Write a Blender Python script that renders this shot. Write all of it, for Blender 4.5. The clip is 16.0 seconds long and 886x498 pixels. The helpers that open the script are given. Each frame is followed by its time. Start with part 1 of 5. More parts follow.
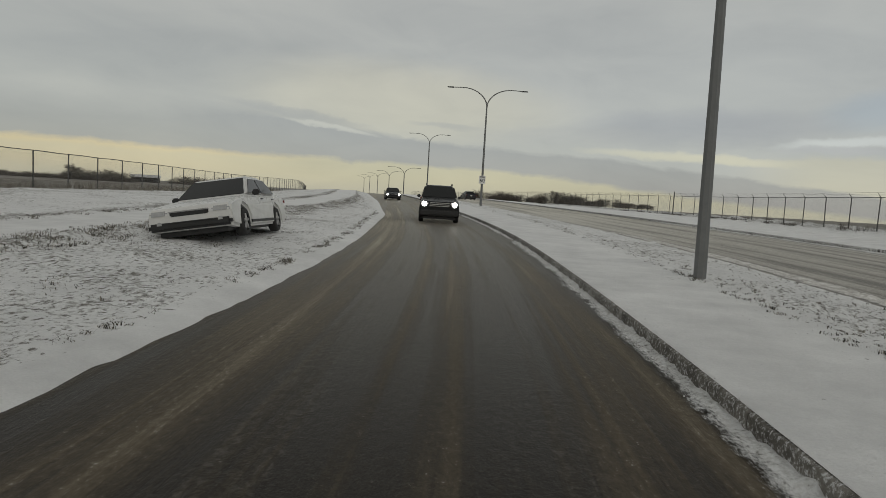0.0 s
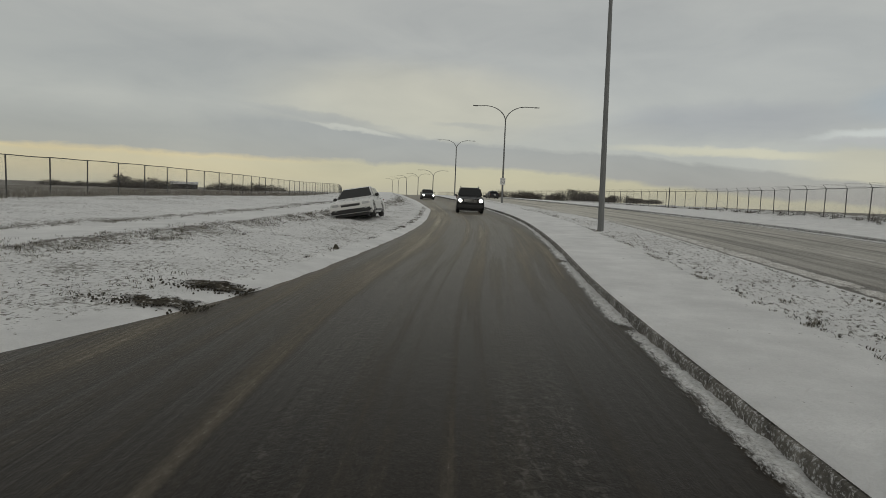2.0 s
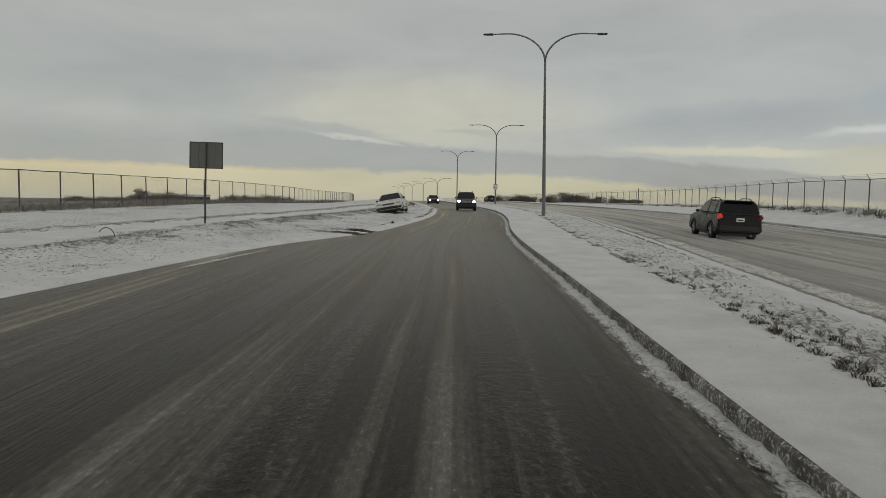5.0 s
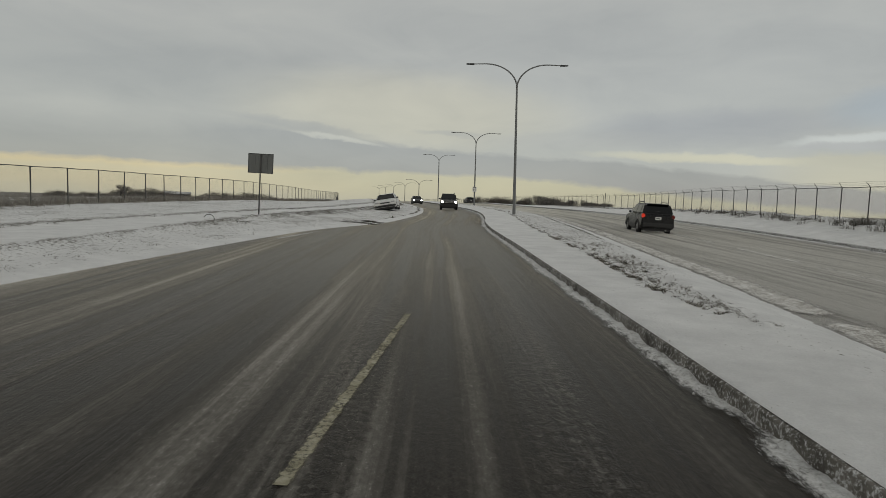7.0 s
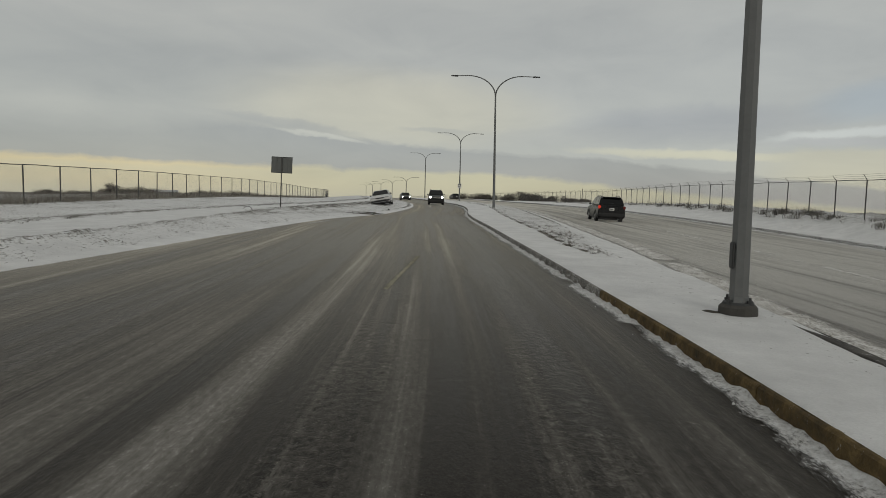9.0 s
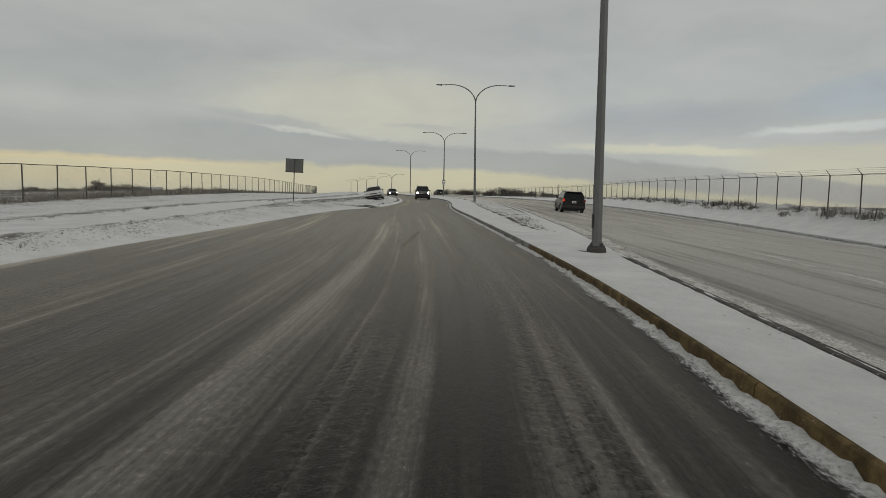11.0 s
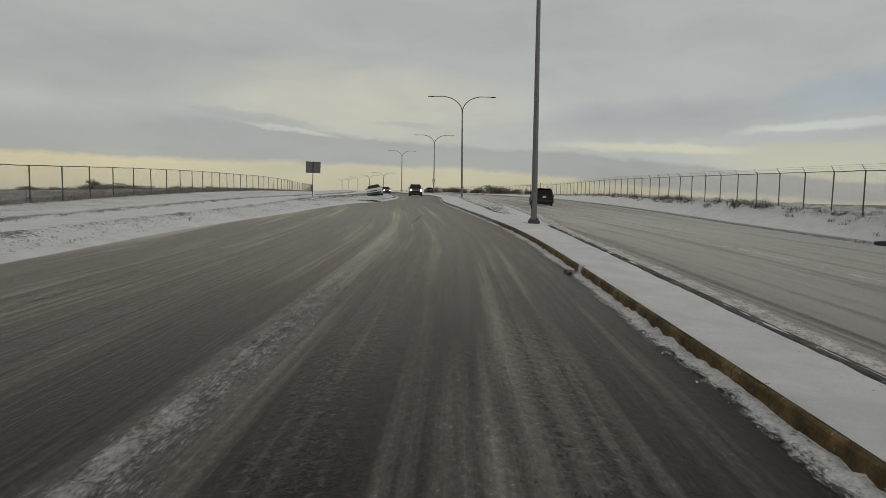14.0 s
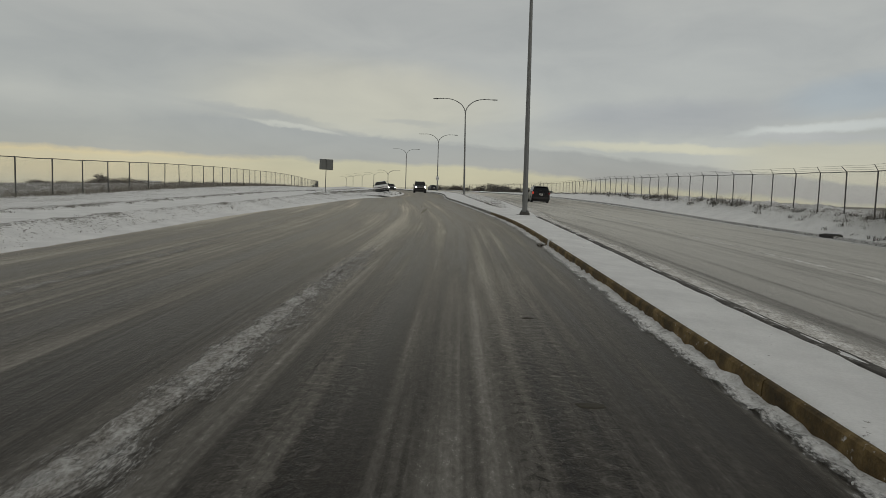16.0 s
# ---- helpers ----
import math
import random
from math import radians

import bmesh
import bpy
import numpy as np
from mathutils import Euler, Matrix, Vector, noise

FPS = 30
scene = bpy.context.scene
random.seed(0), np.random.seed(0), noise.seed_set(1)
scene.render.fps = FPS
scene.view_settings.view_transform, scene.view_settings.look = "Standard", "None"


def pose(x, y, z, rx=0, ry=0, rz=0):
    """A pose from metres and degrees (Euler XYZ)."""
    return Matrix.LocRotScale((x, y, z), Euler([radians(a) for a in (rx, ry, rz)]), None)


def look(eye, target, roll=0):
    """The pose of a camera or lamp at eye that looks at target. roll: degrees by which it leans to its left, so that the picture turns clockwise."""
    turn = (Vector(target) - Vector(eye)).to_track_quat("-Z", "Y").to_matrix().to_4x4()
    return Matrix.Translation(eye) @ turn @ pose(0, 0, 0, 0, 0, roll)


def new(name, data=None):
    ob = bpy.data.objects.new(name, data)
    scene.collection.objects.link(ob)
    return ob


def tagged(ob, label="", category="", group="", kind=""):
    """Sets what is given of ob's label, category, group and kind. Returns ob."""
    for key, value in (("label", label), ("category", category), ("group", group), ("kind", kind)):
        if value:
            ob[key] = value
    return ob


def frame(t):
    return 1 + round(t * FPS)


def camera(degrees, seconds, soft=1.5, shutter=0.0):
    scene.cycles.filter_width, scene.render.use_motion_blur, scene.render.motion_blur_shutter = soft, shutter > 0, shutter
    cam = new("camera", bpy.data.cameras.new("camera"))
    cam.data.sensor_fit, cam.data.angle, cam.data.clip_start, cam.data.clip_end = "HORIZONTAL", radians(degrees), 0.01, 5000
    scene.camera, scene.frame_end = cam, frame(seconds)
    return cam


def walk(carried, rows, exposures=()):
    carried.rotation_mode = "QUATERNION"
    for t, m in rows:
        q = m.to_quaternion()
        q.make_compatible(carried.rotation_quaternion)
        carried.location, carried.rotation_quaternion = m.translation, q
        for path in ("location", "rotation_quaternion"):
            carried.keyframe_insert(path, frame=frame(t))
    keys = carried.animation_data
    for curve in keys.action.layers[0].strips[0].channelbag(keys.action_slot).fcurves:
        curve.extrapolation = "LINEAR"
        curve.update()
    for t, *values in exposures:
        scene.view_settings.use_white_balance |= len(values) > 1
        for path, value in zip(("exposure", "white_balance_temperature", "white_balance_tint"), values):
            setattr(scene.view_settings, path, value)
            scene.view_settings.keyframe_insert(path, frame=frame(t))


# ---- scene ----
cam = camera(70.0, 16.0, soft=0.6)
PATH = [
    (0, (-10.853, 3.414, 1.683), (-10.993, 5.402, 1.52), 3.4),
    (0.5, (-10.966, -0.746, 1.734), (-11.12, 1.241, 1.566), 3.0),
    (1, (-10.715, -4.056, 1.712), (-10.89, -2.071, 1.545), 3.0),
    (1.5, (-10.457, -7.033, 1.634), (-10.657, -5.05, 1.467), 2.7),
    (2, (-10.184, -9.752, 1.573), (-10.405, -7.771, 1.407), 2.2),
    (2.5, (-9.947, -12.432, 1.552), (-10.179, -10.452, 1.395), 2.3),
    (3, (-9.671, -15.156, 1.529), (-9.919, -13.179, 1.356), 1.9),
    (3.5, (-9.333, -17.721, 1.465), (-9.587, -15.744, 1.304), 1.3),
    (4, (-8.964, -20.311, 1.387), (-9.218, -18.334, 1.231), 0.9),
    (6.5, (-7.972, -31.812, 1.005), (-8.16, -29.825, 0.874), 1.4),
    (7, (-8.052, -33.594, 1.062), (-8.221, -31.606, 0.922), 1.7),
    (7.5, (-7.932, -35.361, 0.989), (-8.091, -33.372, 0.846), 1.5),
    (8, (-7.824, -37.057, 0.92), (-7.97, -35.067, 0.777), 1.3),
    (8.5, (-7.733, -38.683, 0.881), (-7.87, -36.693, 0.737), 1.3),
    (9, (-7.688, -40.335, 0.849), (-7.813, -38.344, 0.701), 1.4),
    (11.5, (-7.481, -49.1, 0.66), (-7.545, -47.108, 0.5), 1.1),
    (12, (-7.441, -50.639, 0.59), (-7.497, -48.646, 0.43), 1.1),
    (12.5, (-7.475, -52.356, 0.58), (-7.522, -50.363, 0.417), 1.0),
    (13, (-7.468, -54.005, 0.549), (-7.511, -52.013, 0.38), 0.8),
    (13.5, (-7.508, -55.69, 0.525), (-7.548, -53.697, 0.357), 1.1),
    (14, (-7.482, -57.242, 0.488), (-7.52, -55.249, 0.324), 1.0),
    (14.5, (-7.422, -58.402, 0.44), (-7.461, -56.409, 0.286), 1.1),
    (15, (-7.436, -59.527, 0.42), (-7.479, -57.533, 0.27), 1.0),
    (15.5, (-7.432, -60.492, 0.366), (-7.478, -58.499, 0.205), 1.0),
    (16, (-7.444, -61.455, 0.317), (-7.489, -59.463, 0.147), 1.6),
]
walk(cam, [(t, look(eye, target, roll)) for t, eye, target, roll in PATH])

# ---- light ----
world = bpy.data.worlds.new("sky")
scene.world = world
world.use_nodes = True
wt = world.node_tree
wt.nodes.clear()


def wnode(kind, **inputs):
    n = wt.nodes.new(kind)
    for key, value in inputs.items():
        n.inputs[key].default_value = value
    return n


def wmath(op, a, b=None, c=None):
    n = wt.nodes.new("ShaderNodeMath")
    n.operation = op
    for slot, v in enumerate((a, b, c)):
        if v is None:
            continue
        if isinstance(v, (int, float)):
            n.inputs[slot].default_value = v
        else:
            wt.links.new(v, n.inputs[slot])
    return n.outputs[0]


def wramp(stops, fac, mode="LINEAR"):
    n = wt.nodes.new("ShaderNodeValToRGB")
    n.color_ramp.interpolation = mode
    els = n.color_ramp.elements
    while len(els) < len(stops):
        els.new(0.5)
    for e, (p, c) in zip(els, stops):
        e.position, e.color = p, (*c, 1)
    wt.links.new(fac, n.inputs["Fac"])
    return n.outputs["Color"]


def wmix(fac, a, b):
    n = wt.nodes.new("ShaderNodeMix")
    n.data_type = "RGBA"
    for slot, v in ((0, fac), (6, a), (7, b)):
        if isinstance(v, (int, float)):
            n.inputs[slot].default_value = v
        elif isinstance(v, tuple):
            n.inputs[slot].default_value = (*v, 1)
        else:
            wt.links.new(v, n.inputs[slot])
    return n.outputs[2]


SUN_ELEVATION, SUN_ROTATION = radians(28), radians(150)
w_co = wt.nodes.new("ShaderNodeTexCoord")
w_sep = wt.nodes.new("ShaderNodeSeparateXYZ")
wt.links.new(w_co.outputs["Generated"], w_sep.inputs[0])
w_x, w_y, w_z = w_sep.outputs
azim = wmath("ARCTAN2", w_x, w_y)  # radians, to the right of straight ahead
elev = wmath("MULTIPLY", wmath("ARCSINE", w_z), 57.2958)


def wnoise(sx, sz, detail, off, rough=0.55, dist=0.0):
    comb = wt.nodes.new("ShaderNodeCombineXYZ")
    wt.links.new(wmath("MULTIPLY", azim, sx), comb.inputs[0])
    wt.links.new(wmath("MULTIPLY", elev, sz), comb.inputs[1])
    comb.inputs[2].default_value = off
    n = wnode("ShaderNodeTexNoise", Scale=1.0, Detail=detail, Roughness=rough, Distortion=dist)
    wt.links.new(comb.outputs[0], n.inputs["Vector"])
    return n.outputs["Fac"]


degrees_right = wmath("MULTIPLY", azim, 57.2958)


def along(*stops, low=0.0, high=10.0):
    """A value that changes along the horizon: stops are (degrees to the right, value)."""
    fac = wmath("DIVIDE", wmath("ADD", degrees_right, 60.0), 120.0)
    grey = wramp([((d + 60) / 120, ((v - low) / (high - low),) * 3) for d, v in stops], fac)
    return wmath("MULTIPLY_ADD", grey, high - low, low)


def wclamp(v):
    n = wt.nodes.new("ShaderNodeClamp")
    wt.links.new(v, n.inputs[0])
    return n.outputs[0]


def rise(v, start, width):
    """0 below start, 1 above start + width, smooth between."""
    t = wclamp(wmath("DIVIDE", wmath("SUBTRACT", v, start), width))
    return wmath("MULTIPLY", wmath("MULTIPLY", t, t), wmath("SUBTRACT", 3.0, wmath("MULTIPLY", t, 2.0)))


def spot(d0, dw, e0, ew, slope=0.0):
    """A soft oval of sky about d0 degrees right and e0 degrees up."""
    u = wmath("DIVIDE", wmath("SUBTRACT", degrees_right, d0), dw)
    v = wmath("DIVIDE", wmath("SUBTRACT", wmath("SUBTRACT", bent, wmath("MULTIPLY", wmath("SUBTRACT", degrees_right, d0), slope)), e0), ew)
    r = wmath("ADD", wmath("MULTIPLY", u, u), wmath("MULTIPLY", v, v))
    return wmath("SUBTRACT", 1.0, rise(r, 0.0, 1.0))


fine = wnoise(11.0, 0.42, 8.0, 5.2, 0.6, 0.5)
ragged = wnoise(26.0, 1.1, 6.0, 3.3, 0.62, 0.3)
wisps = wnoise(6.0, 0.30, 7.0, 9.4, 0.58, 0.6)
soft = wnoise(2.6, 0.13, 5.0, 13.1, 0.5)
# Height above the horizon, bent by the clouds' own uneven edges.
bent = wmath("ADD", elev, wmath("MULTIPLY", wmath("SUBTRACT", fine, 0.5), 1.1))
bent = wmath("ADD", bent, wmath("MULTIPLY", wmath("SUBTRACT", ragged, 0.5), .45))
# The overcast: cool and brighter on the right, grey on the left, a warm thin place over the road.
side = rise(degrees_right, -30.0, 60.0)
cloud = wmix(side, (.385, .382, .350), (.402, .410, .392))
cloud = wmix(wmath("MULTIPLY", rise(bent, 11.0, 8.0), .45), cloud, (.375, .378, .358))
cloud = wmix(wmath("MULTIPLY", spot(-9.0, 18.0, 8.2, 4.2, -.03), .68), cloud, (.525, .495, .385))
cloud = wmix(wmath("MULTIPLY", spot(-33.0, 20.0, 10.5, 4.2), .65), cloud, (.325, .327, .305))
cloud = wmix(wmath("MULTIPLY", spot(31.5, 7.5, 8.4, 2.0, .12), .8), cloud, (.335, .375, .405))
# The grey heap over the right carriageway, and clear streaks round it.
cloud = wmix(wmath("MULTIPLY", spot(17.5, 12.5, 6.9, 2.1, .02), .95), cloud, (.325, .332, .338))
cloud = wmix(wmath("MULTIPLY", spot(6.5, 10.0, 6.0, 1.0, .03), .45), cloud, (.37, .37, .355))
cloud = wmix(wmath("MULTIPLY", spot(30.0, 8.5, 6.0, .52, .045), .9), cloud, (.52, .54, .525))
cloud = wmix(wmath("MULTIPLY", spot(28.0, 6.5, 5.3, .38, -.02), .8), cloud, (.40, .405, .405))
cloud = wmix(wmath("MULTIPLY", spot(19.0, 13.5, 4.35, .55, -.035), .9), cloud, (.545, .525, .410))
cloud = wmix(wmath("MULTIPLY", rise(degrees_right, 19.0, 8.0), wmath("SUBTRACT", 1.0, rise(bent, 4.4, .6))), cloud, (.455, .442, .365))
# The long low bank: diffuse on the left, sharp on the right where it sinks to the ground.
bank_top = along((-60, 6.4), (-38, 6.8), (-27, 7.3), (-22, 7.3), (-18, 6.6), (-13, 5.9), (-8, 5.2), (5, 4.45), (14, 3.8), (21, 3.0), (27, 2.3), (35, 1.4), (60, 1.0))
bank_low = along((-60, 3.1), (-38, 3.1), (-22, 2.95), (-8, 3.0), (2, 2.8), (7, 2.35), (11, 2.0), (21, 1.1), (32, .3), (60, .1))
blur = along((-60, 2.9), (-28, 2.2), (-20, .9), (-8, .35), (60, .25))
over = wclamp(wmath("DIVIDE", wmath("SUBTRACT", bank_top, bent), blur))
cloud = wmix(wmath("MULTIPLY", over, .92), cloud, wmix(rise(degrees_right, -34.0, 26.0), (.302, .301, .287), (.300, .302, .299)))
cloud = wmix(wmath("MULTIPLY", spot(-14.5, 5.0, 5.55, .30, -.13), .75), cloud, (.50, .495, .44))
cloud = wmix(wmath("MULTIPLY", spot(-17.5, 7.5, 6.55, .50, -.125), .55), cloud, (.30, .302, .300))
cloud = wmix(wmath("MULTIPLY", spot(-4.5, 4.0, 6.3, .42, -.06), .55), cloud, (.36, .358, .335))
# The clear strip under the bank, amber on the left, pale on the right.
under = wclamp(wmath("DIVIDE", wmath("SUBTRACT", bank_low, bent), .42))
strip = wmix(rise(degrees_right, -34.0, 26.0), (.485, .435, .300), (.455, .432, .315))
strip = wmix(wmath("MULTIPLY", rise(bent, 2.2, .8), wmath("SUBTRACT", 1.0, rise(degrees_right, -26.0, 14.0))), strip, (.55, .455, .265))
strip = wmix(rise(wmath("SUBTRACT", 1.6, bent), 0.0, 2.0), strip, (.43, .412, .325))
cloud = wmix(under, cloud, strip)
# Lighter and darker streaks in the overcast.
blotch = wmath("ADD", wmath("MULTIPLY", wisps, 0.45), wmath("MULTIPLY", soft, 0.55))
streak = wramp([(0.36, (.905, .905, .90)), (.46, (.975, .972, .960)), (.54, (1.025, 1.02, 1.0)), (.64, (1.08, 1.07, 1.04))], blotch)
mul = wt.nodes.new("ShaderNodeMix")
mul.data_type, mul.blend_type = "RGBA", "MULTIPLY"
mul.inputs[0].default_value = 1.0
wt.links.new(cloud, mul.inputs[6])
wt.links.new(streak, mul.inputs[7])
nishita = wt.nodes.new("ShaderNodeTexSky")
nishita.sky_type, nishita.sun_disc = "NISHITA", False
nishita.sun_elevation, nishita.sun_rotation = SUN_ELEVATION, SUN_ROTATION
bg_sky = wnode("ShaderNodeBackground", Strength=0.012)
wt.links.new(nishita.outputs[0], bg_sky.inputs["Color"])
bg_cloud = wnode("ShaderNodeBackground", Strength=0.99)
wt.links.new(mul.outputs[2], bg_cloud.inputs["Color"])
both = wt.nodes.new("ShaderNodeAddShader")
wt.links.new(bg_sky.outputs[0], both.inputs[0])
wt.links.new(bg_cloud.outputs[0], both.inputs[1])
wout = wt.nodes.new("ShaderNodeOutputWorld")
wt.links.new(both.outputs[0], wout.inputs[0])

sun = new("sun", bpy.data.lights.new("sun", "SUN"))
sun.data.energy, sun.data.angle, sun.data.color = 0.35, radians(25), (1, .93, .82)
sun.matrix_world = look((0, 0, 0), (-math.sin(SUN_ROTATION), -math.cos(SUN_ROTATION), -math.tan(SUN_ELEVATION)))


# ---- materials ----
class Mat:
    """A node material under construction."""

    def __init__(self, name, rough=0.8, metal=0.0, spec=0.5):
        self.m = bpy.data.materials.new(name)
        self.m.use_nodes = True
        self.t = self.m.node_tree
        self.b = self.t.nodes["Principled BSDF"]
        self.b.inputs["Roughness"].default_value = rough
        self.b.inputs["Metallic"].default_value = metal
        self.b.inputs["Specular IOR Level"].default_value = spec

    def put(self, socket, v):
        if isinstance(v, (int, float)):
            socket.default_value = v
        elif isinstance(v, tuple):
            socket.default_value = (*v, 1) if len(v) == 3 and socket.type == "RGBA" else v
        else:
            self.t.links.new(v, socket)

    def math(self, op, a, b=0.0, clamp=False, extra=0.0):
        n = self.t.nodes.new("ShaderNodeMath")
        n.inputs[2].default_value = extra
        n.operation, n.use_clamp = op, clamp
        self.put(n.inputs[0], a)
        self.put(n.inputs[1], b)
        return n.outputs[0]

    def coords(self, kind="Object", scale=(1, 1, 1), uv=False):
        if uv:
            src = self.t.nodes.new("ShaderNodeUVMap")
            src.uv_map = "UVMap"
            out = src.outputs[0]
        elif kind == "World":
            out = self.t.nodes.new("ShaderNodeNewGeometry").outputs["Position"]
        else:
            out = self.t.nodes.new("ShaderNodeTexCoord").outputs[kind]
        mp = self.t.nodes.new("ShaderNodeMapping")
        mp.inputs["Scale"].default_value = scale
        self.t.links.new(out, mp.inputs[0])
        return mp.outputs[0]

    def noise(self, co, scale=1.0, detail=6.0, rough=0.6, dist=0.0):
        n = self.t.nodes.new("ShaderNodeTexNoise")
        n.inputs["Scale"].default_value, n.inputs["Detail"].default_value = scale, detail
        n.inputs["Roughness"].default_value, n.inputs["Distortion"].default_value = rough, dist
        self.t.links.new(co, n.inputs["Vector"])
        return n.outputs["Fac"]

    def ramp(self, fac, *stops):
        n = self.t.nodes.new("ShaderNodeValToRGB")
        els = n.color_ramp.elements
        while len(els) < len(stops):
            els.new(0.5)
        for e, (p, c) in zip(els, stops):
            e.position = p
            e.color = (*c, 1) if isinstance(c, tuple) else (c, c, c, 1)
        self.put(n.inputs["Fac"], fac)
        return n.outputs["Color"]

    def mix(self, fac, a, b):
        n = self.t.nodes.new("ShaderNodeMix")
        n.data_type = "RGBA"
        self.put(n.inputs[0], fac)
        self.put(n.inputs[6], a)
        self.put(n.inputs[7], b)
        return n.outputs[2]

    def attr(self, name):
        n = self.t.nodes.new("ShaderNodeAttribute")
        n.attribute_name = name
        return n.outputs["Fac"]

    def ragged(self, scale=30.0, soft=1.0, along=1.0, blur=.10):
        """Crumbling edges: the cover attribute says how closed the layer is."""
        co = self.coords("World", (1, along, 1))
        n = self.math("ADD", self.math("MULTIPLY", self.noise(co, scale, 5, 0.7), .6), self.math("MULTIPLY", self.noise(co, scale * .22, 5, 0.65), .4))
        f = self.ramp(self.math("ADD", n, self.math("MULTIPLY", self.attr("cover"), soft)), (.66, 0.0), (.66 + blur, 1.0))
        tr = self.t.nodes.new("ShaderNodeBsdfTransparent")
        mx = self.t.nodes.new("ShaderNodeMixShader")
        self.t.links.new(f, mx.inputs[0])
        self.t.links.new(tr.outputs[0], mx.inputs[1])
        self.t.links.new(self.b.outputs[0], mx.inputs[2])
        self.t.links.new(mx.outputs[0], self.t.nodes["Material Output"].inputs["Surface"])
        return self

    def color(self, v):
        self.put(self.b.inputs["Base Color"], v)
        return self

    def roughness(self, v):
        self.put(self.b.inputs["Roughness"], v)
        return self

    def bump(self, height, strength=0.4, distance=0.02):
        n = self.t.nodes.new("ShaderNodeBump")
        n.inputs["Strength"].default_value, n.inputs["Distance"].default_value = strength, distance
        self.put(n.inputs["Height"], height)
        self.t.links.new(n.outputs[0], self.b.inputs["Normal"])
        return self


def grained(name, col, rough=0.7, metal=0.0, vary=0.25, scale=6.0, bump=0.2, spec=0.5):
    """One base colour with two scales of variation."""
    k = Mat(name, rough, metal, spec)
    co = k.coords("Object")
    n = k.math("ADD", k.math("MULTIPLY", k.noise(co, scale, 6), 0.6), k.math("MULTIPLY", k.noise(co, scale * 7, 4), 0.4))
    lo, hi = tuple(c * (1 - vary) for c in col), tuple(min(1, c * (1 + vary)) for c in col)
    k.color(k.ramp(n, (.3, lo), (.7, hi)))
    k.roughness(k.ramp(n, (.3, max(0, rough - .08)), (.7, min(1, rough + .08))))
    if bump:
        k.bump(n, bump, 0.004)
    return k.m


def snowy_ground():
    """Snow cover through which dry grass and soil show where the bare attribute is high."""
    k = Mat("snowy_ground", 0.75, 0, 0.25)
    co = k.coords("World")
    speck = k.noise(co, 7.5, 8, 0.74, 0.3)
    patch = k.noise(co, 0.55, 5, 0.6)
    tiny = k.noise(co, 38.0, 3, 0.6)
    amount = k.math("ADD", k.math("MULTIPLY", speck, 0.75), k.math("MULTIPLY", patch, 0.45))
    amount = k.math("ADD", amount, k.math("MULTIPLY", k.attr("bare"), 0.26))
    cover = k.ramp(amount, (.78, 0.0), (.86, .55), (.97, 1.0))
    dots = k.math("ADD", k.noise(k.coords("World", (1, .6, 1)), 13.0, 4, 0.7), k.math("MULTIPLY", k.attr("bare"), 0.17))
    dots = k.ramp(k.math("ADD", dots, k.math("MULTIPLY", k.math("SUBTRACT", patch, .5), .25)), (.645, 0.0), (.72, .9))
    cover = k.math("MAXIMUM", cover, dots)
    snow = k.ramp(k.noise(co, 1.1, 6, 0.65), (.3, (.66, .66, .66)), (.7, (.85, .85, .845)))
    snow = k.mix(k.ramp(tiny, (.25, .22), (.6, 0.0)), snow, (.48, .48, .48))
    grass = k.ramp(tiny, (.3, (.055, .05, .04)), (.55, (.12, .108, .085)), (.75, (.22, .20, .16)))
    k.color(k.mix(cover, snow, grass))
    h = k.math("ADD", k.math("MULTIPLY", speck, 1.0), k.math("MULTIPLY", tiny, 0.25))
    k.bump(h, 0.8, 0.07)
    return k.m


def field_ground():
    k = Mat("dry_field", 0.95, 0, 0.1)
    co = k.coords("World")
    a, b = k.noise(co, 0.05, 6, 0.6), k.noise(co, 1.3, 6, 0.65)
    n = k.math("ADD", k.math("MULTIPLY", a, 0.6), k.math("MULTIPLY", b, 0.4))
    k.color(k.ramp(n, (.36, (.10, .09, .075)), (.47, (.17, .155, .13)), (.56, (.30, .29, .27)), (.64, (.66, .66, .67))))
    k.bump(b, 0.5, 0.15)
    return k.m


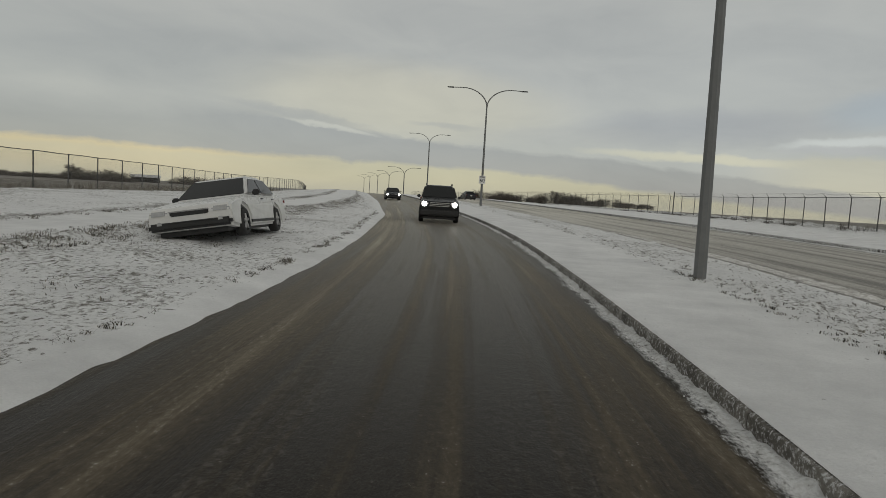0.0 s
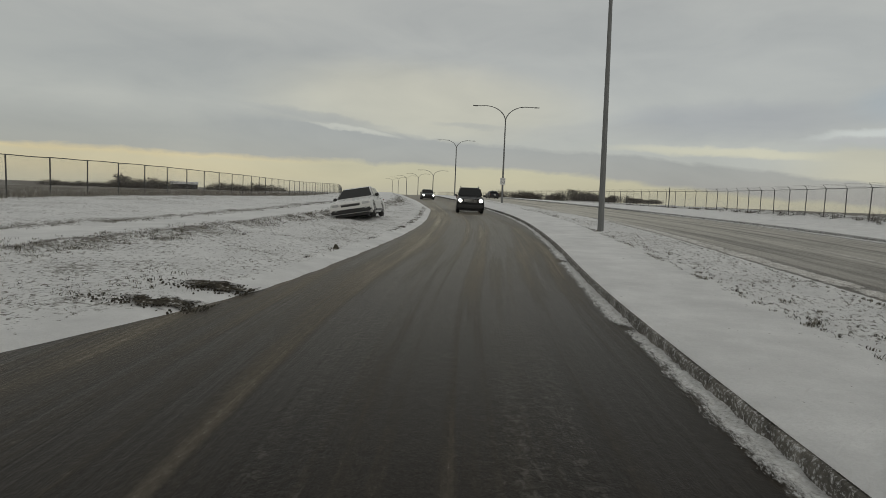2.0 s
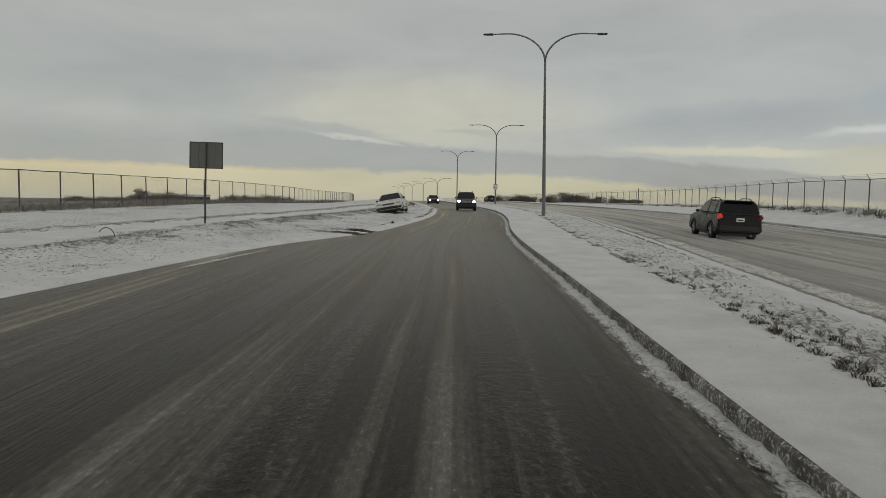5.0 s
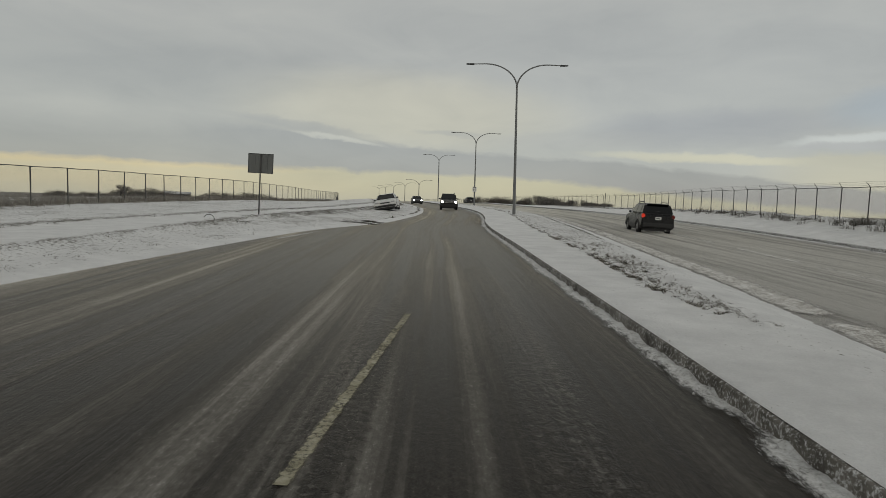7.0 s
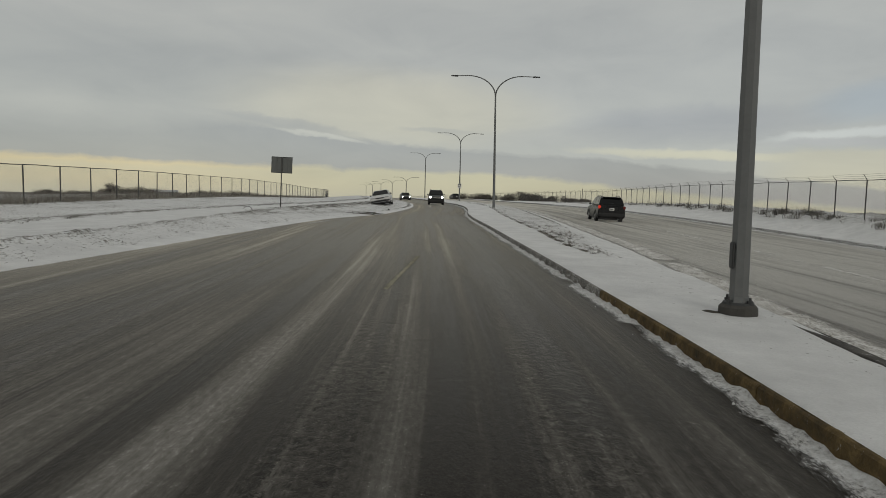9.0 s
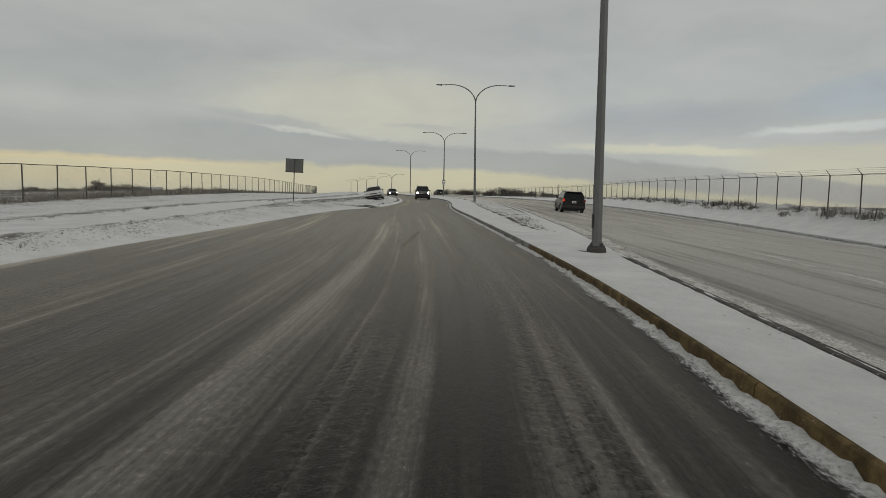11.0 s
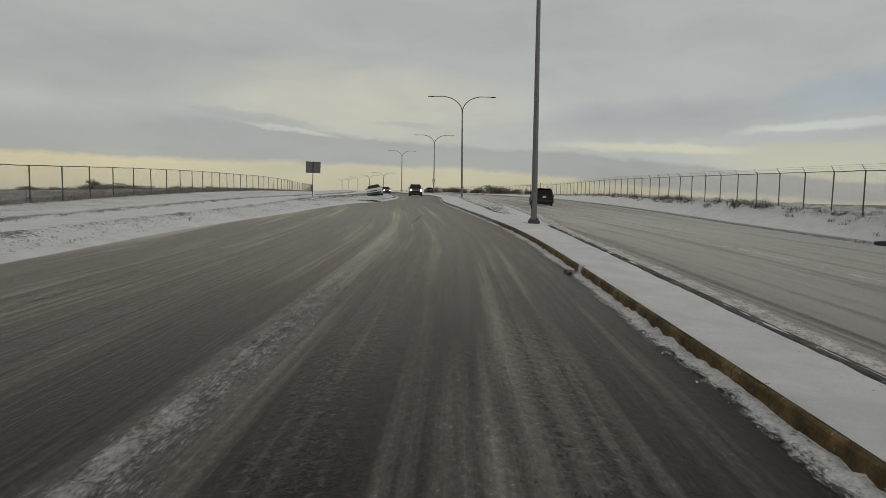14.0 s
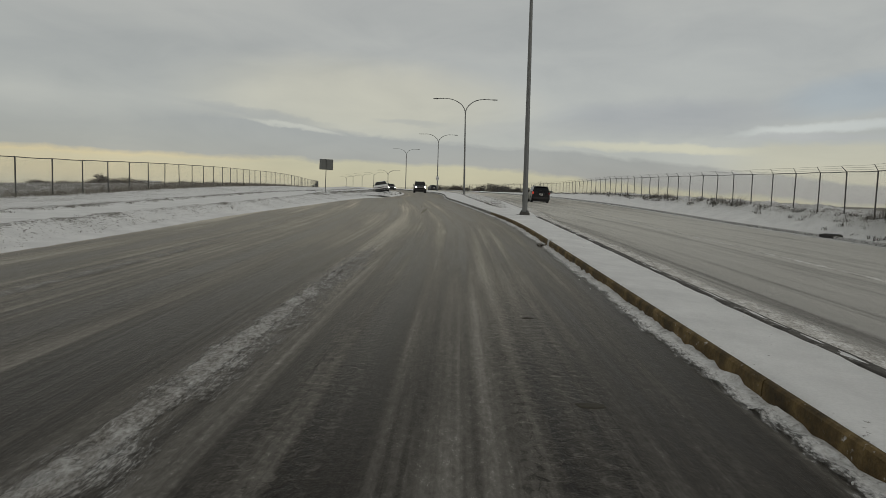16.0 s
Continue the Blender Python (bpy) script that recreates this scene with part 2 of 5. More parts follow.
def icy_road(name, browns, greys, more, frost, contrast=1.0):
    """Worn asphalt under a thin film, with packed snow in long bands between the wheel tracks. UV: metres from the kerb, metres along."""
    k = Mat(name, 0.5, 0, 0.11)
    k.b.inputs["Sheen Roughness"].default_value = 0.20
    k.b.inputs["Sheen Tint"].default_value = (*frost, 1)
    k.b.inputs["Specular Tint"].default_value = (1, .92, .80, 1)
    sep = k.t.nodes.new("ShaderNodeSeparateXYZ")
    k.t.links.new(k.coords(uv=True), sep.inputs[0])
    wander = k.noise(k.coords(uv=True, scale=(0.0, 0.09, 1)), 1.0, 2)
    lat = k.math("ADD", sep.outputs[0], k.math("MULTIPLY", k.math("SUBTRACT", wander, 0.5), 0.4))
    pos = k.math("DIVIDE", k.math("ADD", lat, 12.0), 24.0)
    # Fresh snow lies on the road where it widens; before that it is wet and brown.
    snowed = k.ramp(k.math("DIVIDE", k.math("ADD", sep.outputs[1], 60.0), 120.0), (.20, 1.0), (.30, .92), (.40, .50), (.49, .12), (.56, 0.0))
    g = lambda m: (12.0 + m) / 24.0
    film = k.ramp(pos, (g(-11.2), .62), (g(-10.2), .36), (g(-9.4), .30), (g(-8.6), .12), (g(-7.9), .46), (g(-7.2), .22), (g(-6.5), .04), (g(-5.8), .24), (g(-5.1), .06),
                  (g(-4.5), .40), (g(-4.1), .52), (g(-3.7), .30), (g(-3.1), .06), (g(-2.72), .36), (g(-2.5), .05), (g(-2.25), .34), (g(-1.85), .16), (g(-1.4), .06), (g(-1.0), .22), (g(-.6), .12), (g(-.3), .42), (g(.5), .70), (g(2.6), .55), (g(4.0), .80), (g(6.0), .60), (g(9.0), .80))

    def band(lateral, along, slant, detail, rough, dist):
        mp = k.coords(uv=True, scale=(lateral, along, 1))
        mp.node.inputs["Rotation"].default_value = (0, 0, slant)
        return k.noise(mp, 1.0, detail, rough, dist)

    broad = band(1.15, .030, 0.0, 3, 0.5, 0.1)
    cross = band(2.2, .050, .035, 4, 0.55, 0.1)
    drift = band(1.6, .045, -.026, 3, 0.5, 0.1)
    lines = band(6.5, .050, .012, 4, 0.6, 0.05)
    thin = band(17.0, .11, -.006, 4, 0.6, 0.1)
    lumps = k.noise(k.coords(uv=True, scale=(20.0, 9.0, 1)), 1.0, 6, 0.75, 0.3)
    grain = k.noise(k.coords(uv=True, scale=(55, 45, 1)), 1.0, 3, 0.65)
    patchy = k.noise(k.coords(uv=True, scale=(0.5, 0.16, 1)), 1.0, 5, 0.65)
    amount = k.math("ADD", k.math("MULTIPLY_ADD", film, .85, extra=more - .17), k.math("MULTIPLY", k.attr("bare"), .55))
    amount = k.math("ADD", amount, k.math("MULTIPLY", snowed, .27))
    for tex, weight in ((broad, 1.6), (cross, 1.8), (drift, 1.5), (lines, 1.2), (thin, .7), (patchy, .9), (lumps, .34)):
        amount = k.math("ADD", amount, k.math("MULTIPLY", k.math("SUBTRACT", tex, 0.5), weight * contrast))
    cover = k.ramp(amount, (.0, 0.0), (.25, .12), (.55, .45), (1.0, 1.0))
    k.put(k.b.inputs["Sheen Weight"], k.math("ADD", k.math("MULTIPLY_ADD", cover, .62, extra=.34), k.math("MULTIPLY", snowed, .16)))
    asphalt = k.ramp(k.math("ADD", k.math("MULTIPLY", grain, .6), k.math("MULTIPLY", lumps, .4)), (.34, (.006, .0046, .0033)), (.52, (.016, .0125, .0092)), (.70, (.050, .041, .033)))
    brown, grey = k.ramp(lumps, (.3, browns[0]), (.65, browns[1])), k.ramp(lumps, (.3, greys[0]), (.65, greys[1]))
    c = k.mix(cover, asphalt, k.mix(snowed, brown, grey))
    # Wheel tracks: short bars pressed across them by the treads, pale where snow is left and dark where it is gone.
    track = k.ramp(pos, (g(-8.9), 0.0), (g(-8.5), 1.0), (g(-8.1), 0.0), (g(-6.8), 0.0), (g(-6.4), 1.0), (g(-6.0), 0.0), (g(-3.7), 0.0), (g(-3.5), 1.0), (g(-3.1), 1.0), (g(-2.9), .05), (g(-2.0), .05), (g(-1.8), 1.0), (g(-1.3), 1.0), (g(-1.1), 0.0))
    bars = k.noise(k.coords(uv=True, scale=(15.0, 11.0, 1)), 1.0, 5, 0.72, 0.6)
    bars = k.math("ADD", bars, k.math("MULTIPLY", k.math("SUBTRACT", lines, .5), .55))
    bars = k.math("ADD", bars, k.math("MULTIPLY", k.math("SUBTRACT", patchy, .5), .35))
    strong = k.math("MULTIPLY", track, k.math("MULTIPLY_ADD", snowed, .48, extra=.47))
    c = k.mix(k.math("MULTIPLY", k.ramp(bars, (.55, 0.0), (.70, .60)), strong), c, (.17, .160, .142))
    c = k.mix(k.math("MULTIPLY", k.ramp(bars, (.37, .85), (.47, 0.0)), strong), c, (.007, .0058, .0050))
    # Single crumbs of ice, thickest where the film is.
    crumbs = k.math("ADD", k.math("MULTIPLY", lumps, .55), k.math("MULTIPLY", grain, .45))
    crumbs = k.ramp(k.math("ADD", crumbs, k.math("MULTIPLY", amount, .10)), (.640, 0.0), (.73, .75))
    c = k.mix(crumbs, c, (.36, .35, .33))
    k.color(c)
    k.roughness(k.ramp(amount, (.0, .38), (.35, .55), (.7, .85)))
    h = k.math("ADD", k.math("MULTIPLY", amount, .35), k.math("ADD", k.math("MULTIPLY", grain, .07), k.math("MULTIPLY", lumps, .16)))
    h = k.math("ADD", h, k.math("MULTIPLY", k.math("MULTIPLY", bars, strong), .5))
    k.bump(h, 0.6, 0.03)
    return k.m


def dirty_snow():
    """Trampled snow with grit and wet asphalt showing through."""
    k = Mat("dirty_snow", 0.8, 0, 0.2)
    co = k.coords("World")
    a, b = k.noise(co, 24.0, 6, 0.7), k.noise(co, 3.0, 6, 0.65)
    n = k.math("ADD", k.math("MULTIPLY", a, .65), k.math("MULTIPLY", b, .35))
    k.color(k.ramp(n, (.30, (.05, .046, .042)), (.37, (.26, .255, .245)), (.45, (.54, .535, .525)), (.60, (.70, .70, .70))))
    k.bump(n, 1.0, 0.03)
    k.ragged(42.0, .50, .35, .22)
    return k.m


def crumbled_snow(name, closed, pale=1.0):
    """Thin grey crumbs of snow dragged along by tyres, mostly gaps."""
    k = Mat(name, 0.85, 0, 0.15)
    co = k.coords("World", (1, .5, 1))
    a, b = k.noise(co, 30.0, 6, 0.75), k.noise(co, 5.0, 5, 0.65)
    n = k.math("ADD", k.math("MULTIPLY", a, .65), k.math("MULTIPLY", b, .35))
    tone = lambda *c: tuple(min(.84, v * pale) for v in c)
    k.color(k.ramp(n, (.34, tone(.06, .055, .047)), (.45, tone(.21, .20, .185)), (.54, tone(.37, .362, .348)), (.66, tone(.54, .54, .53))))
    k.bump(n, 1.0, 0.03)
    k.ragged(60.0, closed, .22, .20)
    return k.m


def torn_soil():
    k = Mat("torn_soil", 0.95, 0, 0.1)
    co = k.coords("World")
    a, b = k.noise(co, 16.0, 7, 0.75), k.noise(co, 3.5, 6, 0.65)
    n = k.math("ADD", k.math("MULTIPLY", a, .6), k.math("MULTIPLY", b, .4))
    k.color(k.ramp(n, (.34, (.012, .011, .009)), (.46, (.035, .031, .024)), (.54, (.09, .08, .062)), (.60, (.50, .50, .49))))
    k.bump(n, 1.0, 0.06)
    k.ragged(9.0, .56, 1.0, .16)
    return k.m


def worn_kerb(name, colours, frost, fine=14.0):
    k = Mat(name, 0.85, 0, 0.3)
    co = k.coords("World")
    n, m = k.noise(co, 3.0, 8, 0.7), k.noise(co, fine, 6, 0.7)
    c = k.ramp(n, (.32, colours[0]), (.5, colours[1]), (.68, colours[2]))
    f = k.ramp(k.math("ADD", k.math("MULTIPLY", m, .8), k.math("MULTIPLY", n, .2)), (frost, 0.0), (frost + .10, 1.0))
    k.color(k.mix(f, c, (.62, .62, .62)))
    k.bump(k.math("ADD", n, m), 0.8, 0.02)
    return k.m


def car_paint(name, col, metal=0.3):
    k = Mat(name, 0.32, metal, 0.22)
    co = k.coords("Object")
    dirt = k.noise(co, 3.5, 7, 0.7)
    sep = k.t.nodes.new("ShaderNodeSeparateXYZ")
    k.t.links.new(co, sep.inputs[0])
    salt = k.math("ADD", dirt, k.math("MULTIPLY", sep.outputs[2], -0.28))
    f = k.ramp(salt, (.30, 0.0), (.62, .12))
    k.color(k.mix(f, col, (.13, .125, .12)))
    k.roughness(k.ramp(salt, (.2, .26), (.6, .7)))
    k.b.inputs["Coat Weight"].default_value = 0.05
    return k.m


def lit(name, col, strength):
    k = Mat(name, 0.3)
    k.color(col)
    k.b.inputs["Emission Color"].default_value = (*col, 1)
    k.b.inputs["Emission Strength"].default_value = strength
    return k.m


def link_fabric():
    """Galvanised chain-link: diagonal wires with clear gaps between them."""
    k = Mat("chain_link", 0.5, 0.7)
    k.color((.22, .22, .22))
    sep = k.t.nodes.new("ShaderNodeSeparateXYZ")
    k.t.links.new(k.coords(uv=True), sep.inputs[0])
    wires = None
    for sign in (1, -1):
        d = k.math("ADD", sep.outputs[1], k.math("MULTIPLY", sep.outputs[0], sign))
        w = k.math("LESS_THAN", k.math("ABSOLUTE", k.math("SUBTRACT", k.math("FRACT", k.math("MULTIPLY", d, 14.0)), 0.5)), 0.035)
        wires = w if wires is None else k.math("MAXIMUM", wires, w)
    tr = k.t.nodes.new("ShaderNodeBsdfTransparent")
    mx = k.t.nodes.new("ShaderNodeMixShader")
    out = k.t.nodes["Material Output"]
    k.t.links.new(wires, mx.inputs[0])
    k.t.links.new(tr.outputs[0], mx.inputs[1])
    k.t.links.new(k.b.outputs[0], mx.inputs[2])
    k.t.links.new(mx.outputs[0], out.inputs["Surface"])
    return k.m


def tuft_mat(name, lo, mid, hi):
    k = Mat(name, 0.9, 0, 0.1)
    n = k.t.nodes.new("ShaderNodeNewGeometry")
    k.color(k.ramp(n.outputs["Random Per Island"], (.1, lo), (.55, mid), (.95, hi)))
    return k.m


M_SNOW, M_FIELD, M_SLUSH = snowy_ground(), field_ground(), dirty_snow()
M_ROAD = icy_road("icy_asphalt", ((.112, .093, .067), (.172, .145, .108)), ((.165, .156, .140), (.250, .240, .222)), 0.0, (.96, .90, .79))
M_PACKED = icy_road("packed_snow_on_asphalt", ((.180, .168, .150), (.255, .241, .221)), ((.200, .193, .182), (.285, .277, .264)), 0.32, (.94, .92, .88), .86)
M_CRUMB, M_PILED = crumbled_snow("crumbled_snow", .29), crumbled_snow("piled_crumbs", .64)
M_RIDGE = crumbled_snow("pale_crumbs", .54, 1.8)
M_KERB_YELLOW = worn_kerb("worn_yellow_kerb", ((.032, .024, .013), (.098, .066, .026), (.215, .150, .062)), .60)
M_KERB = worn_kerb("frosted_kerb", ((.065, .06, .053), (.14, .13, .115), (.25, .235, .21)), .51, 30.0)
M_KERB_FROST = worn_kerb("snow_crusted_kerb", ((.05, .046, .041), (.12, .112, .10), (.20, .19, .17)), .44)
M_KERB_TOP = worn_kerb("bare_kerb_top", ((.035, .032, .029), (.075, .070, .063), (.13, .122, .11)), .57)
M_POLE = grained("weathered_grey_steel", (.165, .17, .17), .55, .35, .15, 3.0, .05)
M_DARKSTEEL = grained("dark_steel", (.055, .057, .058), .6, .3, .2, 5.0, .05)
M_FENCE = grained("dull_galvanised_steel", (.085, .085, .082), .6, .5, .25, 6.0, 0)
M_SIGNBACK = grained("sign_back_aluminium", (.135, .14, .135), .55, .4, .12, 2.5, .03)
M_WHITE = grained("sign_white", (.72, .72, .70), .6, 0, .06, 4.0, 0)
M_BLACK = grained("sign_black", (.015, .015, .015), .6, 0, .2, 8.0, 0)
M_CONCRETE = grained("pedestal_concrete", (.06, .057, .052), .9, 0, .3, 8.0, .5)
def yellow_line():
    k = Mat("worn_yellow_line", 0.8, 0, 0.3)
    co = k.coords("World")
    n = k.noise(co, 9.0, 7, 0.7)
    k.color(k.ramp(n, (.3, (.15, .135, .085)), (.5, (.29, .270, .195)), (.7, (.42, .40, .32))))
    k.ragged(24.0, .37, 1.0, .18)
    return k.m


M_YELLOW = yellow_line()
M_TORN = torn_soil()
M_SOIL = grained("bare_soil", (.045, .04, .03), .95, 0, .5, 7.0, .8)
M_LINKS = link_fabric()
M_GRASS = tuft_mat("dry_grass", (.028, .025, .021), (.10, .09, .07), (.36, .34, .29))
M_WEED = tuft_mat("frosted_weeds", (.035, .031, .026), (.10, .09, .075), (.42, .41, .39))
M_STRAW = tuft_mat("tall_straw", (.10, .09, .076), (.20, .183, .155), (.44, .42, .375))
# Far twigs: distance haze is put into the colour as lighter browns.
M_TWIG = tuft_mat("hazed_bare_twigs", (.075, .067, .058), (.135, .121, .105), (.22, .20, .178))
M_BARK = grained("bark", (.04, .036, .032), .95, 0, .3, 6.0, .5)
M_RUBBER = grained("tyre_rubber", (.022, .022, .022), .85, 0, .3, 9.0, .2)
M_RIM = grained("alloy", (.32, .32, .32), .45, .7, .15, 9.0, 0)
M_TRIM = grained("black_plastic", (.018, .018, .019), .55, 0, .2, 7.0, 0)
M_CHROME = grained("bright_trim", (.55, .55, .55), .3, .9, .1, 9.0, 0)
M_LAMP = lit("lit_headlight", (1.0, .97, .88), 9.0)
M_LENS = grained("clear_lens", (.42, .43, .44), .2, .2, .15, 14.0, 0)
M_RED = grained("red_lens", (.17, .014, .010), .25, 0, .2, 12.0, 0)
M_REDLIT = lit("lit_tail_light", (.70, .045, .02), 0.28)
M_WHITEPAINT = car_paint("white_car_paint", (.62, .62, .61), 0.0)
M_BLACKPAINT = car_paint("black_car_paint", (.007, .0075, .0085), 0.0)
M_GREYPAINT = car_paint("charcoal_car_paint", (.012, .0125, .0135), 0.1)
M_BLUEPAINT = car_paint("dark_blue_car_paint", (.012, .014, .020), 0.1)


def glass():
    k = Mat("tinted_glass", 0.05, 0, 0.25)
    k.color((.004, .005, .0055))
    return k.m


M_GLASS = glass()


# ---- plan ----
def curve(*pts, soft=5.0):
    """A smooth line through (y, value) pairs."""
    ys, vs = zip(*pts)

    def at(y):
        y = np.asarray(y, float)
        return np.mean([np.interp(y + k * soft / 4, ys, vs) for k in range(-4, 5)], axis=0)
    return at


def const(v):
    return lambda y: np.full(np.shape(y), float(v))


def plus(f, v):
    return lambda y: f(y) + v


def between(f, g, s):
    return lambda y: f(y) * (1 - s) + g(y) * s


road_z = curve((-300, -3), (-80, -1.6), (0, 0), (30, .5), (65, .90), (122, 1.65), (140, 1.6), (175, .9), (240, .9), (400, 1.2), (700, 0))
x_kerb = curve((-300, -5.13), (-48, -5.15), (-43.5, -5.17), (-39, -5.24), (-36, -5.38), (-31.5, -5.74), (-28, -6.06), (-25, -6.32), (-19.5, -6.88), (-15, -7.29), (-10.5, -7.76), (-6.2, -8.25), (-3, -8.50), (1.8, -8.80), (7.5, -8.88), (11.7, -9.05), (16.2, -9.30), (21.8, -9.72), (27, -10.3), (35, -11.4), (45, -13.0), (65, -16.0), (121, -27.5), (150, -34.2), (195, -44.8), (240, -56.8), (290, -69.5), (340, -82), soft=3.0)
x_left = curve((-300, -16.0), (-46, -16.1), (-40, -16.45), (-35, -16.65), (-28, -16.4), (-16, -16.2), (-11, -16.1), (-7, -15.85), (-5, -15.35), (-2, -14.45), (0, -14.05), (10, -13.98), (14, -14.1), (18, -14.3), (23, -14.75), (37, -16.4), (45, -18.0), (65, -21.8), (121, -34), (150, -41), (195, -52), (240, -64), (290, -77), (340, -89), soft=2.5)
x_near = curve((-300, -3.85), (-50, -3.85), (-45, -3.76), (-30, -3.74), (-26, -3.4), (-21, -3.1), (-9, -3.25), (2, -3.3), (12, -3.5), (20, -3.6), (28, -4.1), (33, -4.7), (40, -5.7), (48, -6.9), (65, -9.6), (121, -20.7), (150, -29), (195, -39.5), (240, -51.5), (290, -64), (340, -76), soft=4.0)
x_far = curve((-300, 9.9), (-31, 9.9), (-10, 9.6), (10, 8.8), (30, 6.5), (45, 4), (65, 0), (85, -4), (121, -12), (150, -20), (195, -31), (240, -43), (290, -55), (340, -67))
x_fence_r = curve((-300, 8), (-60, 8.5), (-34, 11.4), (-28, 12.4), (-20, 13), (30, 13.3), (50, 13), (66, 12.8), (78, 11), (97, 7.5), (123, 3), (160, -10), (200, -22), (250, -36), (340, -58), soft=4.0)
x_fence_l = curve((-300, -26), (-60, -27), (-30, -28.4), (-18, -29.3), (0, -30.7), (15, -32.4), (30, -33.5), (45, -34.7), (58, -37), (73, -39), (90, -42), (108, -45.5), (130, -50), (150, -55), (190, -66), (340, -115))
x_verge = curve((-300, -17.6), (-46, -17.6), (-40, -17.95), (-28, -17.95), (-24, -18.1), (-19, -18.6), (-10, -19.3), (-4, -19.6), (5, -19.1), (14, -18.5), (40, -19.8), (65, -24), (121, -36), (150, -43.5), (240, -67), (340, -92))
x_path = curve((-300, -20.2), (-40, -20.4), (-10, -23), (12, -21.2), (40, -22.8), (65, -27), (121, -39), (150, -47), (240, -70), (340, -95))
h_near = curve((-300, -.2), (40, -.15), (80, 0))
h_far = curve((-300, -.65), (-20, -.6), (30, -.15), (60, 0))
h_fence_r = curve((-300, .4), (-34, .4), (-20, .5), (30, .55), (45, .4), (66, .25), (97, 0), (123, -.2), (160, .1), (340, .3))
h_fence_l = curve((-300, .25), (-28, .3), (-16, .48), (0, .55), (25, .5), (40, .3), (58, .1), (73, -.1), (108, -.2), (340, 0))


def ground_parts(ys, cols):
    """Columns of a lofted strip: cols are (x, height over the road, steps to the next column, bare ground there)."""
    base = road_z(ys)
    xs, zs, bs = [], [], []
    for (xa, ha, n, ba), (xb, hb, _, bb) in zip(cols, cols[1:]):
        for k in range(n):
            f = k / n
            xs.append(xa(ys) * (1 - f) + xb(ys) * f)
            zs.append(ha(ys) * (1 - f) + hb(ys) * f + base)
            bs.append(ba(ys) * (1 - f) + bb(ys) * f)
    xs.append(cols[-1][0](ys))
    zs.append(cols[-1][1](ys) + base)
    bs.append(cols[-1][3](ys))
    return np.array(xs), np.array(zs), np.array(bs)


def sheet(name, ys, cols, mat, rough=0.0, scale=1.0, label="", cat="", edge=True, calm=.35):
    ys = np.asarray(ys, float)
    X, Z, B = ground_parts(ys, cols)
    Y = np.broadcast_to(ys, X.shape)
    m, n = X.shape
    verts = []
    for i in range(m):
        inner = rough and (not edge or 0 < i < m - 1)
        for j in range(n):
            z = Z[i, j]
            if inner and Y[i, j] < 90:
                k = rough * (calm + 1.1 * max(0.0, B[i, j]))
                z += k * noise.fractal(Vector((X[i, j] / scale, Y[i, j] / scale, 3.1)), 1.0, 2.0, 4)
            verts.append((X[i, j], Y[i, j], z))
    faces = [(i * n + j, (i + 1) * n + j, (i + 1) * n + j + 1, i * n + j + 1) for i in range(m - 1) for j in range(n - 1)]
    me = bpy.data.meshes.new(name)
    me.from_pydata(verts, [], faces)
    uv = me.uv_layers.new(name="UVMap")
    lateral, along = (X - x_kerb(ys)[None, :]).ravel(), Y.ravel()
    idx = np.zeros(len(me.loops), int)
    me.loops.foreach_get("vertex_index", idx)
    uv.data.foreach_set("uv", np.column_stack([lateral[idx], along[idx]]).ravel())
    at = me.attributes.new("bare", "FLOAT", "POINT")
    at.data.foreach_set("value", B.ravel())
    me.polygons.foreach_set("use_smooth", [True] * len(me.polygons))
    if faces and me.polygons[0].normal.z < 0:
        me.flip_normals()
    me.materials.append(mat)
    return tagged(new(name, me), label, cat, kind="structure")


ZERO = const(0)
LONG = np.concatenate([np.arange(-100, -64, 2.0), np.arange(-64, 45, .3), np.arange(45, 90, 1.0), np.arange(90, 341, 4.0)])
PLAIN = np.concatenate([np.arange(-100, 60, 1.0), np.arange(60, 341, 3.0)])

sheet("road", PLAIN, [(plus(x_left, -.9), const(-.03), 3, const(1)), (plus(x_left, .3), const(-.02), 4, const(.42)), (plus(x_left, 1.7), const(-.015), 12, ZERO), (plus(x_kerb, .12), const(0), 1, ZERO)], M_ROAD, label="dark worn asphalt road streaked with packed snow", cat="road")
sheet("far_road", PLAIN, [(plus(x_near, -.05), h_near, 12, ZERO), (plus(x_far, .2), h_far, 1, ZERO)], M_PACKED, label="opposite asphalt carriageway under thin packed snow", cat="road")

# The median: smooth snow beside the kerb, rough grass in its middle, which ends where the median narrows.
# 1 where a kerb holds the back of the median, 0 where its snow runs out onto the road.
back_kerb = curve((-100, 1), (-28, 1), (-25, 0), (340, 0), soft=1.5)
kerb_snow = curve((-100, .05), (-34, .05), (-30, .03), (340, .03), soft=2.0)
# Rough grass lies in a wedge that ends in a point; given as shares of the way from the kerb to the far side.
grass_from = curve((-100, .60), (-25.8, .60), (-25.1, .45), (-22.6, .345), (-17, .38), (340, .38), soft=.5)
grass_to = curve((-100, .60), (-25.8, .62), (-23, .65), (-18, .72), (-12, .84), (-5, .93), (340, .93), soft=1.0)


grass_dense = curve((-100, .78), (-18, .78), (-9, .60), (340, .56), soft=2.0)


def crown(share, height):
    """The median's height: even from kerb to kerb where it is narrow."""
    return lambda y: height * (1 - back_kerb(y)) + (.178 * (1 - share) + (h_near(y) + .285) * share) * back_kerb(y)


def grassy(share):
    """How bare the snow is along one line of the median."""
    return lambda y: grass_dense(y) * np.clip((share - grass_from(y)) / .07 + .15, -.15, 1) * np.clip((grass_to(y) - share) / .05 + .2, 0, 1) - .05


